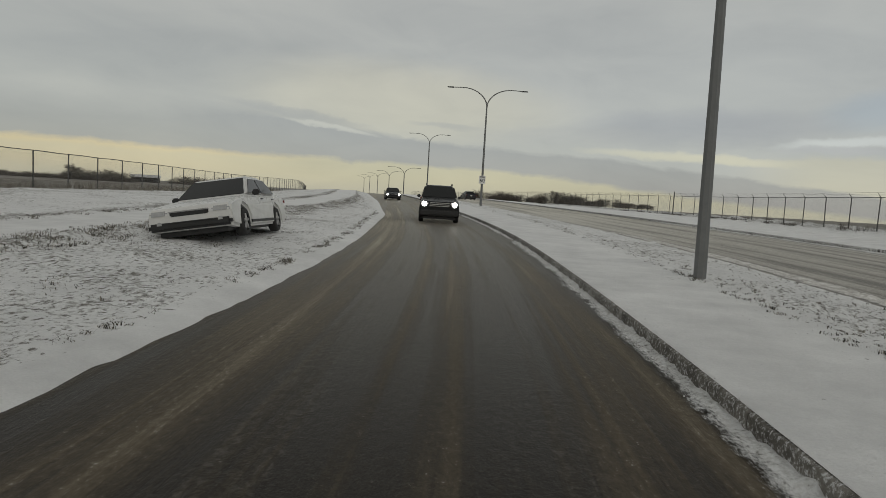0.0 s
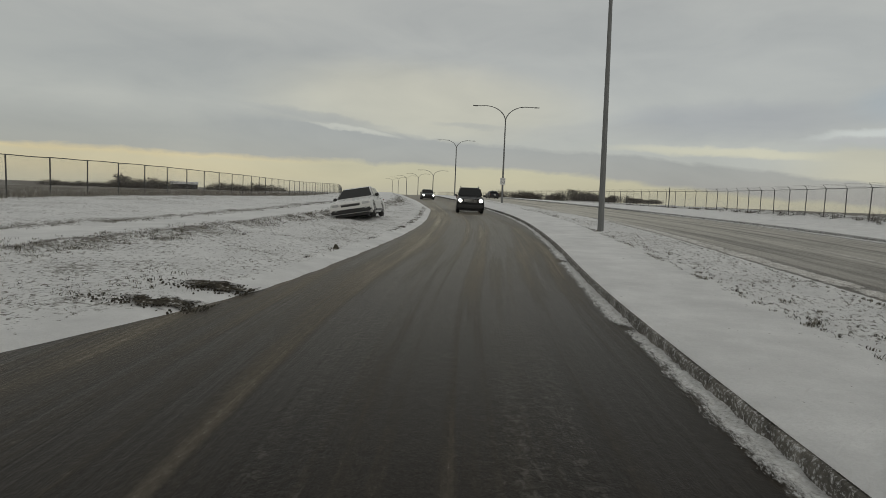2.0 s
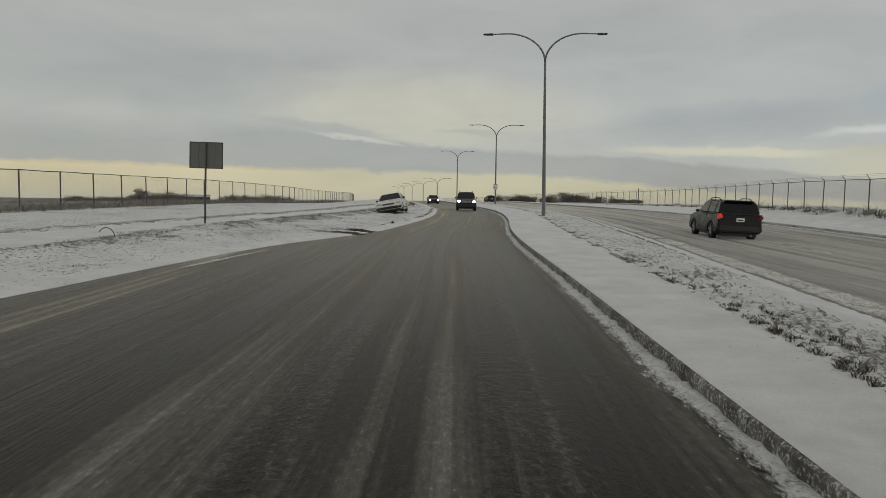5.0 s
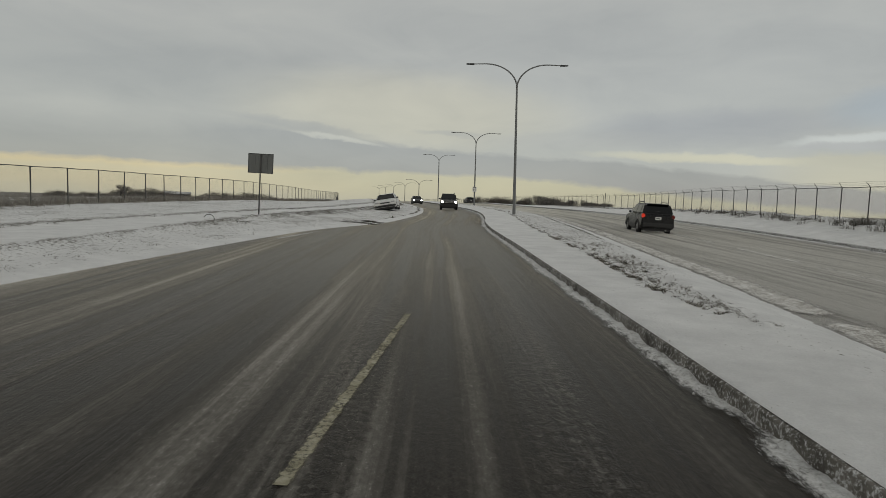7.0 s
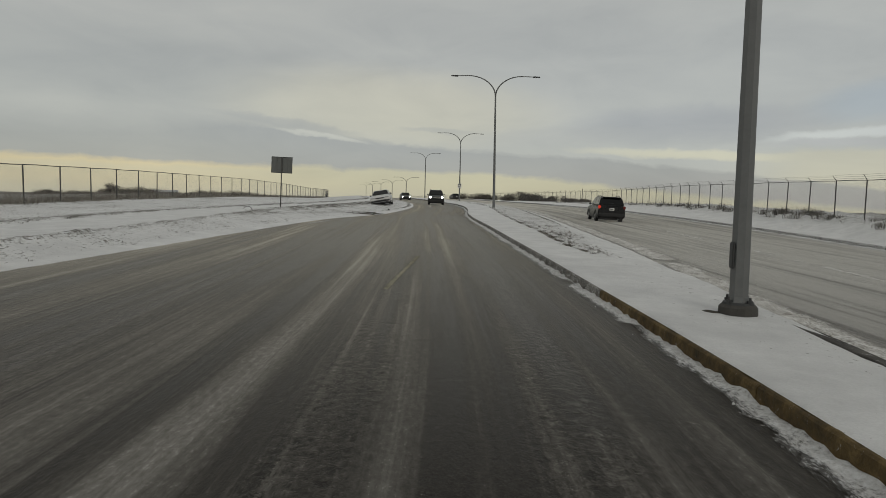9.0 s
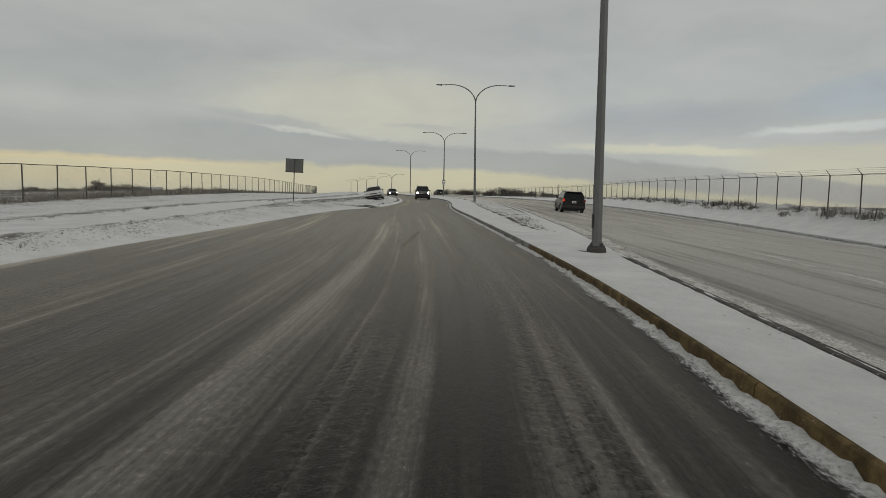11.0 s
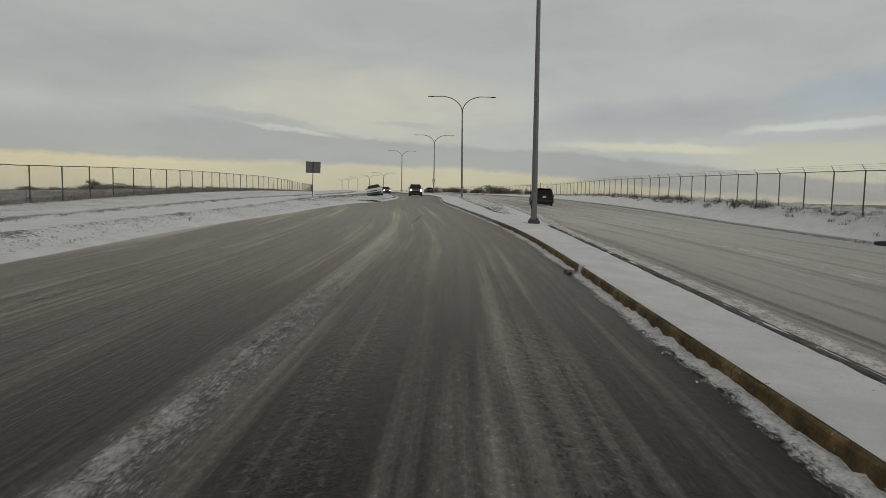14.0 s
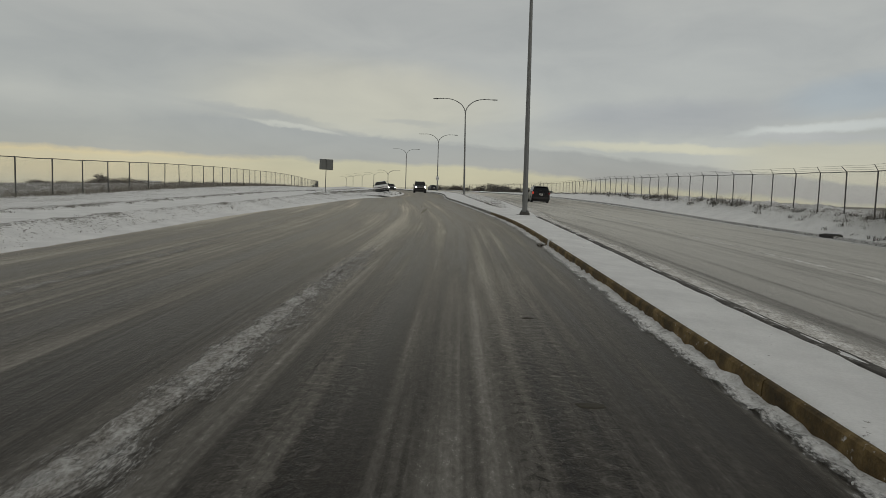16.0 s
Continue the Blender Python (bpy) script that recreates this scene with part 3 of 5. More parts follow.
sheet("median", np.concatenate([np.arange(-100, -64, 2.0), np.arange(-64, -28, .3), np.arange(-28, 24, .11), np.arange(24, 90, .6), np.arange(90, 341, 4.0)]), [
    (lambda y: x_kerb(y) + kerb_snow(y), const(.158), 2, ZERO), (lambda y: x_kerb(y) + kerb_snow(y) + .05, const(.172), 3, const(-.2)), (between(x_kerb, x_near, .22), crown(.22, .178), 3, const(-.3)),
    (between(x_kerb, x_near, .38), crown(.38, .18), 4, grassy(.38)), (between(x_kerb, x_near, .46), crown(.46, .183), 3, grassy(.46)), (between(x_kerb, x_near, .54), crown(.54, .185), 5, grassy(.54)),
    (between(x_kerb, x_near, .67), crown(.67, .17), 5, grassy(.67)), (between(x_kerb, x_near, .78), crown(.78, .13), 4, grassy(.78)),
    (lambda y: between(x_kerb, x_near, .90)(y) * (1 - back_kerb(y)) + (x_near(y) - .22) * back_kerb(y), lambda y: h_near(y) + .10 + .182 * back_kerb(y), 3, ZERO),
    (lambda y: x_near(y) + .25 - .365 * back_kerb(y), lambda y: h_near(y) - .01 + .304 * back_kerb(y), 2, ZERO), (lambda y: x_near(y) + .30 - .42 * back_kerb(y), lambda y: h_near(y) - .03 + .20 * back_kerb(y), 1, ZERO)],
    M_SNOW, .125, .20, label="snow-covered median with dry grass poking through", cat="median", calm=.12)
sheet("bank", LONG, [
    (plus(x_far, .14), plus(h_far, .12), 3, ZERO), (plus(x_far, 1.2), plus(h_far, .2), 5, ZERO), (between(x_far, x_fence_r, .75), lambda y: h_fence_r(y) * .7 + h_far(y) * .3, 5, const(.15)),
    (plus(x_fence_r, -.5), h_fence_r, 3, const(.7)), (plus(x_fence_r, .7), plus(h_fence_r, .10), 3, const(.75)), (plus(x_fence_r, 2.2), plus(h_fence_r, .22), 3, const(.75)), (plus(x_fence_r, 9), plus(h_fence_r, -1.2), 2, const(.5)), (plus(x_fence_r, 40), plus(h_fence_r, -4.0), 1, const(.6))],
    M_SNOW, .22, .7, label="snowy bank with weeds below the fence", cat="bank")
verge_bare = curve((-100, .46), (-30, .46), (-14, .48), (-6, .60), (10, .62), (60, .56), (340, .5), soft=3.0)
sheet("verge", LONG, [
    (plus(x_left, .1), const(-.05), 2, ZERO), (plus(x_left, -.12), const(.02), 3, const(-.4)), (plus(x_left, -.62), const(.06), 8, lambda y: verge_bare(y) * .8),
    (plus(x_verge, .40), const(.25), 3, verge_bare), (x_verge, const(.37), 2, lambda y: verge_bare(y) + .40), (plus(x_verge, -.4), const(.35), 5, const(-.02)),
    (plus(x_path, .3), const(.31), 2, const(-.35)), (plus(x_path, -.3), const(.38), 3, const(1.05)), (plus(x_path, -1.2), const(.38), 7, const(.42)),
    (plus(x_fence_l, .8), h_fence_l, 3, const(.62)), (plus(x_fence_l, -.6), h_fence_l, 4, const(.95)), (plus(x_fence_l, -7), plus(h_fence_l, .1), 3, const(1.0)), (plus(x_fence_l, -45), lambda y: -.25 - road_z(y), 1, const(.9))],
    M_SNOW, .06, .6, label="snowy grass verge with a snowed-over path", cat="verge")


def far_land():
    """One sheet out to the horizon, a little lower than the road and its banks."""
    ring = [-4500, -2500, -1400, -800, -450, -250, -150, -80, 0, 80, 150, 250, 450, 800, 1400, 2500, 4500]
    n = len(ring)
    vs = []
    for x in ring:
        for y in ring:
            r = math.hypot(x, y)
            z = -4.6 + 4.3 * min(1.0, max(0.0, -x / 80))
            vs.append((x, y, z + (0.5 * noise.noise(Vector((x / 400, y / 400, 0))) if r > 200 else 0)))
    me = bpy.data.meshes.new("ground")
    me.from_pydata(vs, [], [(i * n + j, (i + 1) * n + j, (i + 1) * n + j + 1, i * n + j + 1) for i in range(n - 1) for j in range(n - 1)])
    me.materials.append(M_FIELD)
    return tagged(new("ground", me), "flat open farmland under patchy snow", "ground", kind="structure")


far_land()


# ---- builders ----
def mesh_object(name, bm, mat, parent=None, label="", smooth=False):
    me = bpy.data.meshes.new(name)
    bmesh.ops.recalc_face_normals(bm, faces=bm.faces)
    bm.to_mesh(me)
    bm.free()
    me.materials.append(mat)
    if smooth:
        me.polygons.foreach_set("use_smooth", [True] * len(me.polygons))
    ob = new(name, me)
    if parent is not None:
        ob.parent = parent
    return tagged(ob, label)


def part(name, bm, mat, parent, label="", smooth=False):
    return mesh_object(name, bm, mat, parent, label, smooth)


def box(bm, cx, cy, cz, sx, sy, sz, bevel=0.0, turn=None):
    m = Matrix.Translation((cx, cy, cz)) @ (turn or Matrix.Identity(4)) @ Matrix.Diagonal((sx, sy, sz, 1))
    made = bmesh.ops.create_cube(bm, size=1, matrix=m)["verts"]
    if bevel:
        edges = list({e for v in made for e in v.link_edges})
        bmesh.ops.bevel(bm, geom=edges, offset=bevel, segments=2, affect="EDGES")
    return bm


def rod(bm, a, b, r0, r1=None, seg=8):
    a, b = Vector(a), Vector(b)
    d = b - a
    m = Matrix.Translation((a + b) / 2) @ d.to_track_quat("Z", "Y").to_matrix().to_4x4()
    bmesh.ops.create_cone(bm, cap_ends=True, segments=seg, radius1=r0, radius2=r0 if r1 is None else r1, depth=d.length, matrix=m)
    return bm


def sweep(bm, pts, radii, seg=8):
    """A round tube along points, with a radius for each."""
    pts = [Vector(p) for p in pts]
    rings = []
    for i, p in enumerate(pts):
        d = (pts[min(i + 1, len(pts) - 1)] - pts[max(i - 1, 0)]).normalized()
        q = d.to_track_quat("Z", "Y")
        rings.append([bm.verts.new(p + q @ Vector((radii[i] * math.cos(a), radii[i] * math.sin(a), 0))) for a in np.linspace(0, 2 * math.pi, seg, endpoint=False)])
    for r, s in zip(rings, rings[1:]):
        for k in range(seg):
            bm.faces.new((r[k], r[(k + 1) % seg], s[(k + 1) % seg], s[k]))
    bm.faces.new(rings[0][::-1])
    bm.faces.new(rings[-1])
    return bm


def empty(name, m, label, cat, group="", kind=""):
    ob = new(name)
    ob.empty_display_size = 0.2
    ob.matrix_world = m
    return tagged(ob, label, cat, group, kind)


GRID = np.arange(-110, 360, .1)


def ground_table():
    k, n, f, fr, l, v, p, fl = (c(GRID) for c in (x_kerb, x_near, x_far, x_fence_r, x_left, x_verge, x_path, x_fence_l))
    hn, hf, hr, hl, o = h_near(GRID), h_far(GRID), h_fence_r(GRID), h_fence_l(GRID), np.zeros(len(GRID))
    bk = back_kerb(GRID)
    xs = np.column_stack([fl - 45, fl - 7, fl, p - .3, v, v + .4, l - .62, l - .12, l, k, k + .01, (k + n) / 2, n - .14, n, f, f + .14, f + 1.2, fr - .5, fr + 9])
    hs = np.column_stack([-.25 - road_z(GRID), hl + .1, hl, o + .36, o + .37, o + .25, o + .06, o + .02, o, o, o + .16, .19 * (1 - bk) + (hn + .463) / 2 * bk, hn + .10 + .17 * bk, hn, hf, hf + .12, hf + .2, hr, hr - 1.2])
    return xs, hs, road_z(GRID)


TABLE_X, TABLE_H, TABLE_Z = ground_table()


def surface(x, y):
    """Height of the shaped ground at a place, without its small roughness."""
    i = min(len(GRID) - 1, max(0, int(round((y + 110) / .1))))
    return float(TABLE_Z[i] + np.interp(x, TABLE_X[i], TABLE_H[i]))


def line_x(curve_at):
    """A quick look-up of a plan line."""
    table = curve_at(GRID)
    return lambda y: float(table[min(len(GRID) - 1, max(0, int(round((y + 110) / .1))))])


# ---- street lamps ----
LAMP_ARM = 3.35


def street_lamp(x, y, z, h, yaw=0.0, near=True, lean=0.0):
    """A tapered eight-sided pole that forks into two curved arms, each with a flat lantern."""
    top = empty("street_lamp", pose(x, y, z, 0, lean, yaw), "grey steel street lamp with two curved arms on the median", "street lamp", "street lamps along the median")
    fork = h - 1.85
    part("pole", rod(bmesh.new(), (0, 0, -.2), (0, 0, fork), .125, .068 if near or y < 100 else .10, 8), M_POLE, top)
    if near:
        collar = rod(bmesh.new(), (0, 0, -.12), (0, 0, .115), .245, .235, 16)
        rod(collar, (0, 0, .115), (0, 0, .15), .235, .20, 16)
        part("pedestal", collar, M_CONCRETE, top, "round weathered concrete pedestal")
        part("base_plate", rod(bmesh.new(), (0, 0, .15), (0, 0, .178), .205, .20, 8), M_DARKSTEEL, top)
        part("base_collar", rod(bmesh.new(), (0, 0, .17), (0, 0, .25), .15, .13, 8), M_POLE, top)
        for a in range(4):
            bx, by = .175 * math.cos(a * math.pi / 2 + .5), .175 * math.sin(a * math.pi / 2 + .5)
            bolt = rod(bmesh.new(), (bx, by, .17), (bx, by, .25), .017, None, 8)
            rod(bolt, (bx, by, .178), (bx, by, .212), .034, None, 6)
            part("anchor_bolt", bolt, M_DARKSTEEL, top)
        part("hand_hole_cover", box(bmesh.new(), -.118, -.02, .78, .03, .11, .34, .01), M_DARKSTEEL, top, "dark steel hand-hole cover")
    for s in (-1, 1):
        pts, rad = [], []
        for a in np.linspace(0, 1, 15):
            # The arm rises along a quarter curve and runs out nearly level.
            u = s * (LAMP_ARM * .72 * (1 - math.cos(min(1, a * 1.35) * math.pi / 2)) + max(0, a - .74) / .26 * LAMP_ARM * .28)
            v = 1.85 * math.sin(min(1, a * 1.35) * math.pi / 2)
            pts.append((u, 0, fork - .12 + v + .12 * (1 - a)))
            rad.append(.062 - .026 * a)
        arm = part("arm", sweep(bmesh.new(), pts, rad), M_POLE, top, smooth=True)
        ex, ez = pts[-1][0], pts[-1][2]
        bm = box(bmesh.new(), ex + s * .22, 0, ez - .01, .62, .26, .11, .03)
        for v in bm.verts:
            if (v.co.x - ex) * s > .25:
                v.co.z = ez + (v.co.z - ez) * .6
        part("lantern", bm, M_DARKSTEEL, arm, "flat dark lantern")
    return top


for x, y, up, h in ((-4.37, -32.0, .12, 12.6), (-6.82, 15.65, .18, 11.5), (-11.8, 65.1, .12, 11.3), (-22.8, 121, .1, 11.5)):
    street_lamp(x, y, float(road_z(y)) + up, h, 6 if y > 0 else 0, near=y < 0, lean=-.4 if y < 0 else -.8 if y < 40 else 0)
for x, y, h in ((-31.2, 150, 6.7), (-42, 195, 7.8), (-53.6, 240, 8.4), (-66.3, 290, 9.0), (-79, 340, 9.4)):
    street_lamp(x, y, float(road_z(y)), h, 14, near=False)


def speed_sign():
    """A white speed limit plate strapped to a lamp post."""
    x, y = -11.8, 64.9
    z = float(road_z(y)) + .12
    top = empty("speed_sign", pose(x, y, z), "white speed limit sign strapped to a lamp post", "sign")
    part("panel", box(bmesh.new(), 0, -.10, 2.55, .62, .012, .78, .004), M_WHITE, top)
    for k in (2.3, 2.8):
        part("bracket", box(bmesh.new(), 0, -.05, k, .22, .10, .04), M_DARKSTEEL, top)
    part("heading", box(bmesh.new(), 0, -.112, 2.82, .46, .006, .09), M_BLACK, top, "black lettering bar")
    cu = bpy.data.curves.new("digits", "FONT")
    cu.body, cu.size, cu.align_x, cu.extrude = "60", .52, "CENTER", .003
    cu.materials.append(M_BLACK)
    t = new("digits", cu)
    me = bpy.data.meshes.new_from_object(t.evaluated_get(bpy.context.evaluated_depsgraph_get()))
    bpy.data.objects.remove(t)
    ob = new("digits", me)
    ob.parent = top
    ob.matrix_local = pose(0, -.112, 2.30, 90, 0, 0)
    tagged(ob, "black speed limit digits")


speed_sign()


def road_sign():
    x, y = -19.69, -3.5
    z = surface(x, y)
    top = empty("road_sign", pose(x, y, z, 0, 1.5, 4), "grey back of a square road sign on a thin steel post", "sign")
    t = 3.27 - z
    part("panel", box(bmesh.new(), 0, .0, t - .475, 1.22, .012, .95, .004), M_SIGNBACK, top)
    rim = bmesh.new()
    for sx in (-1, 1):
        box(rim, sx * .60, -.008, t - .475, .03, .02, .95)
    for sz in (0, 1):
        box(rim, 0, -.008, t - .95 * sz - (.015 if sz == 0 else -.015), 1.20, .02, .03)
    part("rim", rim, M_DARKSTEEL, top, "dark folded rim")
    for sx in (-.30, .30):
        part("batten", box(bmesh.new(), sx, -.014, t - .475, .05, .02, .90), M_SIGNBACK, top)
    part("post", box(bmesh.new(), 0, -.045, t / 2 - .1, .06, .05, t + .2, .008), M_FENCE, top)
    for k in (.2, .75):
        part("bolt", rod(bmesh.new(), (0, -.09, t - k), (0, 0, t - k), .014, None, 6), M_DARKSTEEL, top)


road_sign()


# ---- fences ----
def fence(name, label, xf, hf, y0, y1, step, h, arms, lean, corners=()):
    """Posts, rail, link fabric and, with arms, strands of barbed wire."""
    top = empty(name, Matrix.Identity(4), label, "fence")
    line = lambda y: (float(xf(y)), float(road_z(y) + hf(y)))
    ys, y = [], y0
    while y < y1:
        ys.append(y)
        dx = float(xf(y + .5) - xf(y - .5))
        y += step / math.hypot(1, dx)
    bm = rod(bmesh.new(), (0, 0, -.3), (0, 0, h), .034, None, 8)
    post_mesh = bpy.data.meshes.new("post")
    bm.to_mesh(post_mesh)
    bm.free()
    post_mesh.materials.append(M_FENCE)
    bm = rod(bmesh.new(), (0, 0, 0), (lean * .24, 0, .30), .02, .014, 6)
    arm_mesh = bpy.data.meshes.new("barb_arm")
    bm.to_mesh(arm_mesh)
    bm.free()
    arm_mesh.materials.append(M_FENCE)
    rnd = random.Random(len(name) + 3)
    for y in ys:
        x, z = line(y)
        p = new("post", post_mesh)
        p.parent = top
        p.matrix_local = pose(x, y, z, rnd.uniform(-.8, .8), rnd.uniform(-.8, .8), 0)
        if arms:
            a = new("barb_arm", arm_mesh)
            a.parent = p
            a.matrix_local = pose(0, 0, h - .02, rnd.uniform(-4, 4), rnd.uniform(-5, 5), rnd.uniform(-15, 15))
    fine = np.arange(y0, ys[-1] + .01, 1.0)
    pts = [(line(y)[0], y, line(y)[1] + h - .02 + .012 * math.sin(y * 1.7)) for y in fine]
    part("top_rail", sweep(bmesh.new(), pts, [.024] * len(pts), 6), M_FENCE, top)
    if arms:
        for k in (.10, .2, .3):
            w = [(p[0] + lean * .24 * k / .3, p[1], p[2] + k + .012 * math.sin(p[1] * 2.06)) for p in pts]
            part("barbed_wire", sweep(bmesh.new(), w, [.0045] * len(w), 4), M_FENCE, top)
    me = bpy.data.meshes.new("link_fabric")
    n = len(pts)
    me.from_pydata([(p[0] + .04, p[1], line(p[1])[1] + .04) for p in pts] + [(p[0] + .04, p[1], p[2]) for p in pts], [], [(i, i + 1, n + i + 1, n + i) for i in range(n - 1)])
    uv = me.uv_layers.new(name="UVMap")
    idx = np.zeros(len(me.loops), int)
    me.loops.foreach_get("vertex_index", idx)
    flat = np.array([(p[1], 0.0) for p in pts] + [(p[1], h) for p in pts])
    uv.data.foreach_set("uv", flat[idx].ravel())
    me.materials.append(M_LINKS)
    ob = new("link_fabric", me)
    ob.parent = top
    for y, tall, brace in corners:
        x, z = line(y)
        c = part("corner_post", rod(bmesh.new(), (x, y, z - .3), (x, y, z + tall), .06, None, 10), M_FENCE, top, "tall thick corner post")
        if brace:
            yb = y - step
            part("brace_rail", rod(bmesh.new(), (x, y, z + 1.15), (line(yb)[0], yb, line(yb)[1] + 1.15), .022, None, 6), M_FENCE, c)
    return top


fence("perimeter_fence", "grey chain-link fence topped with angled barbed wire arms", x_fence_r, h_fence_r, -62, 300, 3.05, 2.2, True, -1.0, ((-33.6, 2.85, True), (80, 2.7, False)))
fence("field_fence", "plain grey chain-link fence with a top rail", x_fence_l, h_fence_l, -62, 190, 3.0, 1.9, False, 1.0)


# ---- vehicles ----
def arc(cy, r, z0, n=7):
    """Points over a wheel, from front to back."""
    a0 = math.asin(max(-1, min(1, (z0 - .33) / r)))
    return [(cy - r * math.cos(a), .33 + r * math.sin(a)) for a in np.linspace(a0, math.pi - a0, n)]


def plate_poly(bm, pts):
    bm.faces.new([bm.verts.new(p) for p in pts])


def extrude_profile(profile, half, top_scale=1.0, z0=0.0, z1=1.0, bevel=.03):
    """A body from its side outline (y, z), front at low y; it narrows by top_scale from z0 to z1."""
    bm = bmesh.new()
    w = lambda z: half * (1 + (top_scale - 1) * min(1, max(0, (z - z0) / (z1 - z0))))
    left = [bm.verts.new((-w(z), y, z)) for y, z in profile]
    right = [bm.verts.new((w(z), y, z)) for y, z in profile]
    bm.faces.new(left)
    bm.faces.new(right[::-1])
    n = len(profile)
    rim = []
    for i in range(n):
        f = bm.faces.new((left[i], right[i], right[(i + 1) % n], left[(i + 1) % n]))
    bmesh.ops.recalc_face_normals(bm, faces=bm.faces)
    edges = [e for e in bm.edges if (e.verts[0].co.x < 0) == (e.verts[1].co.x < 0)]
    bmesh.ops.bevel(bm, geom=edges, offset=bevel, segments=3, affect="EDGES", clamp_overlap=True)
    return bm


def wheel(parent, x, y, r, width):
    side = 1 if x > 0 else -1
    bm = bmesh.new()
    seg = 28
    prof = [(r * .62, -.5), (r * .80, -.54), (r * .95, -.48), (r, -.34), (r, .34), (r * .95, .48), (r * .80, .54), (r * .62, .5)]
    rings = [[bm.verts.new((x + w * width, y + rr * math.cos(a), r + rr * math.sin(a))) for a in np.linspace(0, 2 * math.pi, seg, endpoint=False)] for rr, w in prof]
    for p, q in zip(rings, rings[1:]):
        for k in range(seg):
            bm.faces.new((p[k], p[(k + 1) % seg], q[(k + 1) % seg], q[k]))
    w_ob = part("wheel", bm, M_RUBBER, parent, "black winter tyre", smooth=True)
    bm = bmesh.new()
    rod(bm, (x - side * width * .1, y, r), (x + side * width * .36, y, r), r * .63, None, 24)
    part("rim_barrel", bm, M_TRIM, w_ob, "dark wheel well")
    bm = bmesh.new()
    xo = x + side * width * .42
    for k in range(5):
        a = k * 2 * math.pi / 5 + .3
        rod(bm, (xo, y + r * .1 * math.cos(a), r + r * .1 * math.sin(a)), (xo, y + r * .58 * math.cos(a), r + r * .58 * math.sin(a)), r * .11, r * .09, 6)
    rod(bm, (xo - .02, y, r), (xo + side * .02, y, r), r * .17, None, 10)
    part("rim", bm, M_RIM, w_ob, "silver five-spoke alloy rim")
    return w_ob


def vehicle(name, m, label, cat, paint, L, W, belt, roof, wheelbase, hood_y, cowl_y, roof_f, roof_r, tail_y, hood_z, suv, lamps, rails=False, trunk_z=None, wheel_r=.34, lower=None, grille_bright=False, tails=False):
    """A car that faces -y with its nose at y = 0."""
    top = empty(name, m, label, cat)
    half = W / 2
    f_ax = (L - wheelbase) * .47
    r_ax = f_ax + wheelbase
    sill = .26 if suv else .20
    ra = wheel_r + .06
    nose_z = hood_z - .10
    trunk_z = trunk_z or belt
    prof = [(.06, sill + .06), (.0, sill + .20), (.0, nose_z - .14), (.07, nose_z), (.45, hood_z - .02), (cowl_y, belt - .01), (cowl_y + .15, belt), (tail_y - .2, belt if suv else belt - .01)]
    prof += [(L - .12, trunk_z if not suv else belt), (L - .03, trunk_z - .12), (L, .62), (L - .02, sill + .16), (L - .1, sill + .08)]
    prof += [(2 * r_ax - y, z) for y, z in arc(r_ax, ra, sill)] + [(2 * f_ax - y, z) for y, z in arc(f_ax, ra, sill)]
    part("body", extrude_profile(prof, half, .92, .55, belt, .06), paint, top, smooth=False)
    # Underbody and wheel wells
    part("underbody", box(bmesh.new(), 0, L / 2, (sill + .55) / 2 + .02, W * .80, L * .93, .50), M_TRIM, top, "dark underbody")
    # Cabin
    g = .93 * half
    tw = .76 if not suv else .80
    cab = [(cowl_y, belt - .03), (roof_f, roof - .03), (roof_f + .25, roof), (roof_r - .3, roof), (roof_r, roof - .05), (tail_y, belt - .03)]
    part("cabin", extrude_profile(cab, g - .01, tw, belt, roof, .07), paint, top)
    cw = lambda z: (g - .01) * (1 + (tw - 1) * min(1, max(0, (z - belt) / (roof - belt))))
    lerp = lambda a, b, t: (a[0] + (b[0] - a[0]) * t, a[1] + (b[1] - a[1]) * t)

    def pane(nm, pts, lbl=""):
        bm = bmesh.new()
        plate_poly(bm, pts)
        faces = bmesh.ops.extrude_face_region(bm, geom=list(bm.faces))
        c = sum((Vector(p) for p in pts), Vector()) / len(pts)
        out = Vector((c.x, c.y - L * .5, (c.z - belt * .6))).normalized()
        nrm = (Vector(pts[1]) - Vector(pts[0])).cross(Vector(pts[2]) - Vector(pts[1])).normalized()
        if nrm.dot(out) < 0:
            nrm = -nrm
        for v in [v for v in faces["geom"] if isinstance(v, bmesh.types.BMVert)]:
            v.co += nrm * .012
        return part(nm, bm, M_GLASS, top, lbl)

    a, b = lerp(cab[0], cab[1], .10), lerp(cab[0], cab[1], .93)
    pane("windscreen", [(-cw(a[1]) * .93, a[0], a[1]), (cw(a[1]) * .93, a[0], a[1]), (cw(b[1]) * .90, b[0], b[1]), (-cw(b[1]) * .90, b[0], b[1])], "dark tinted windscreen")
    a, b = lerp(cab[5], cab[4], .14), lerp(cab[5], cab[4], .90)
    pane("rear_window", [(-cw(a[1]) * .90, a[0], a[1]), (cw(a[1]) * .90, a[0], a[1]), (cw(b[1]) * .86, b[0], b[1]), (-cw(b[1]) * .86, b[0], b[1])], "dark tinted rear window")
    zb, zt = belt + .04, roof - .09
    fy = lambda z: cab[0][0] + (cab[1][0] - cab[0][0]) * (z - cab[0][1]) / (cab[1][1] - cab[0][1])
    by = lambda z: cab[5][0] + (cab[4][0] - cab[5][0]) * (z - cab[5][1]) / (cab[4][1] - cab[5][1])
    mid = (cowl_y + tail_y) / 2 - .05
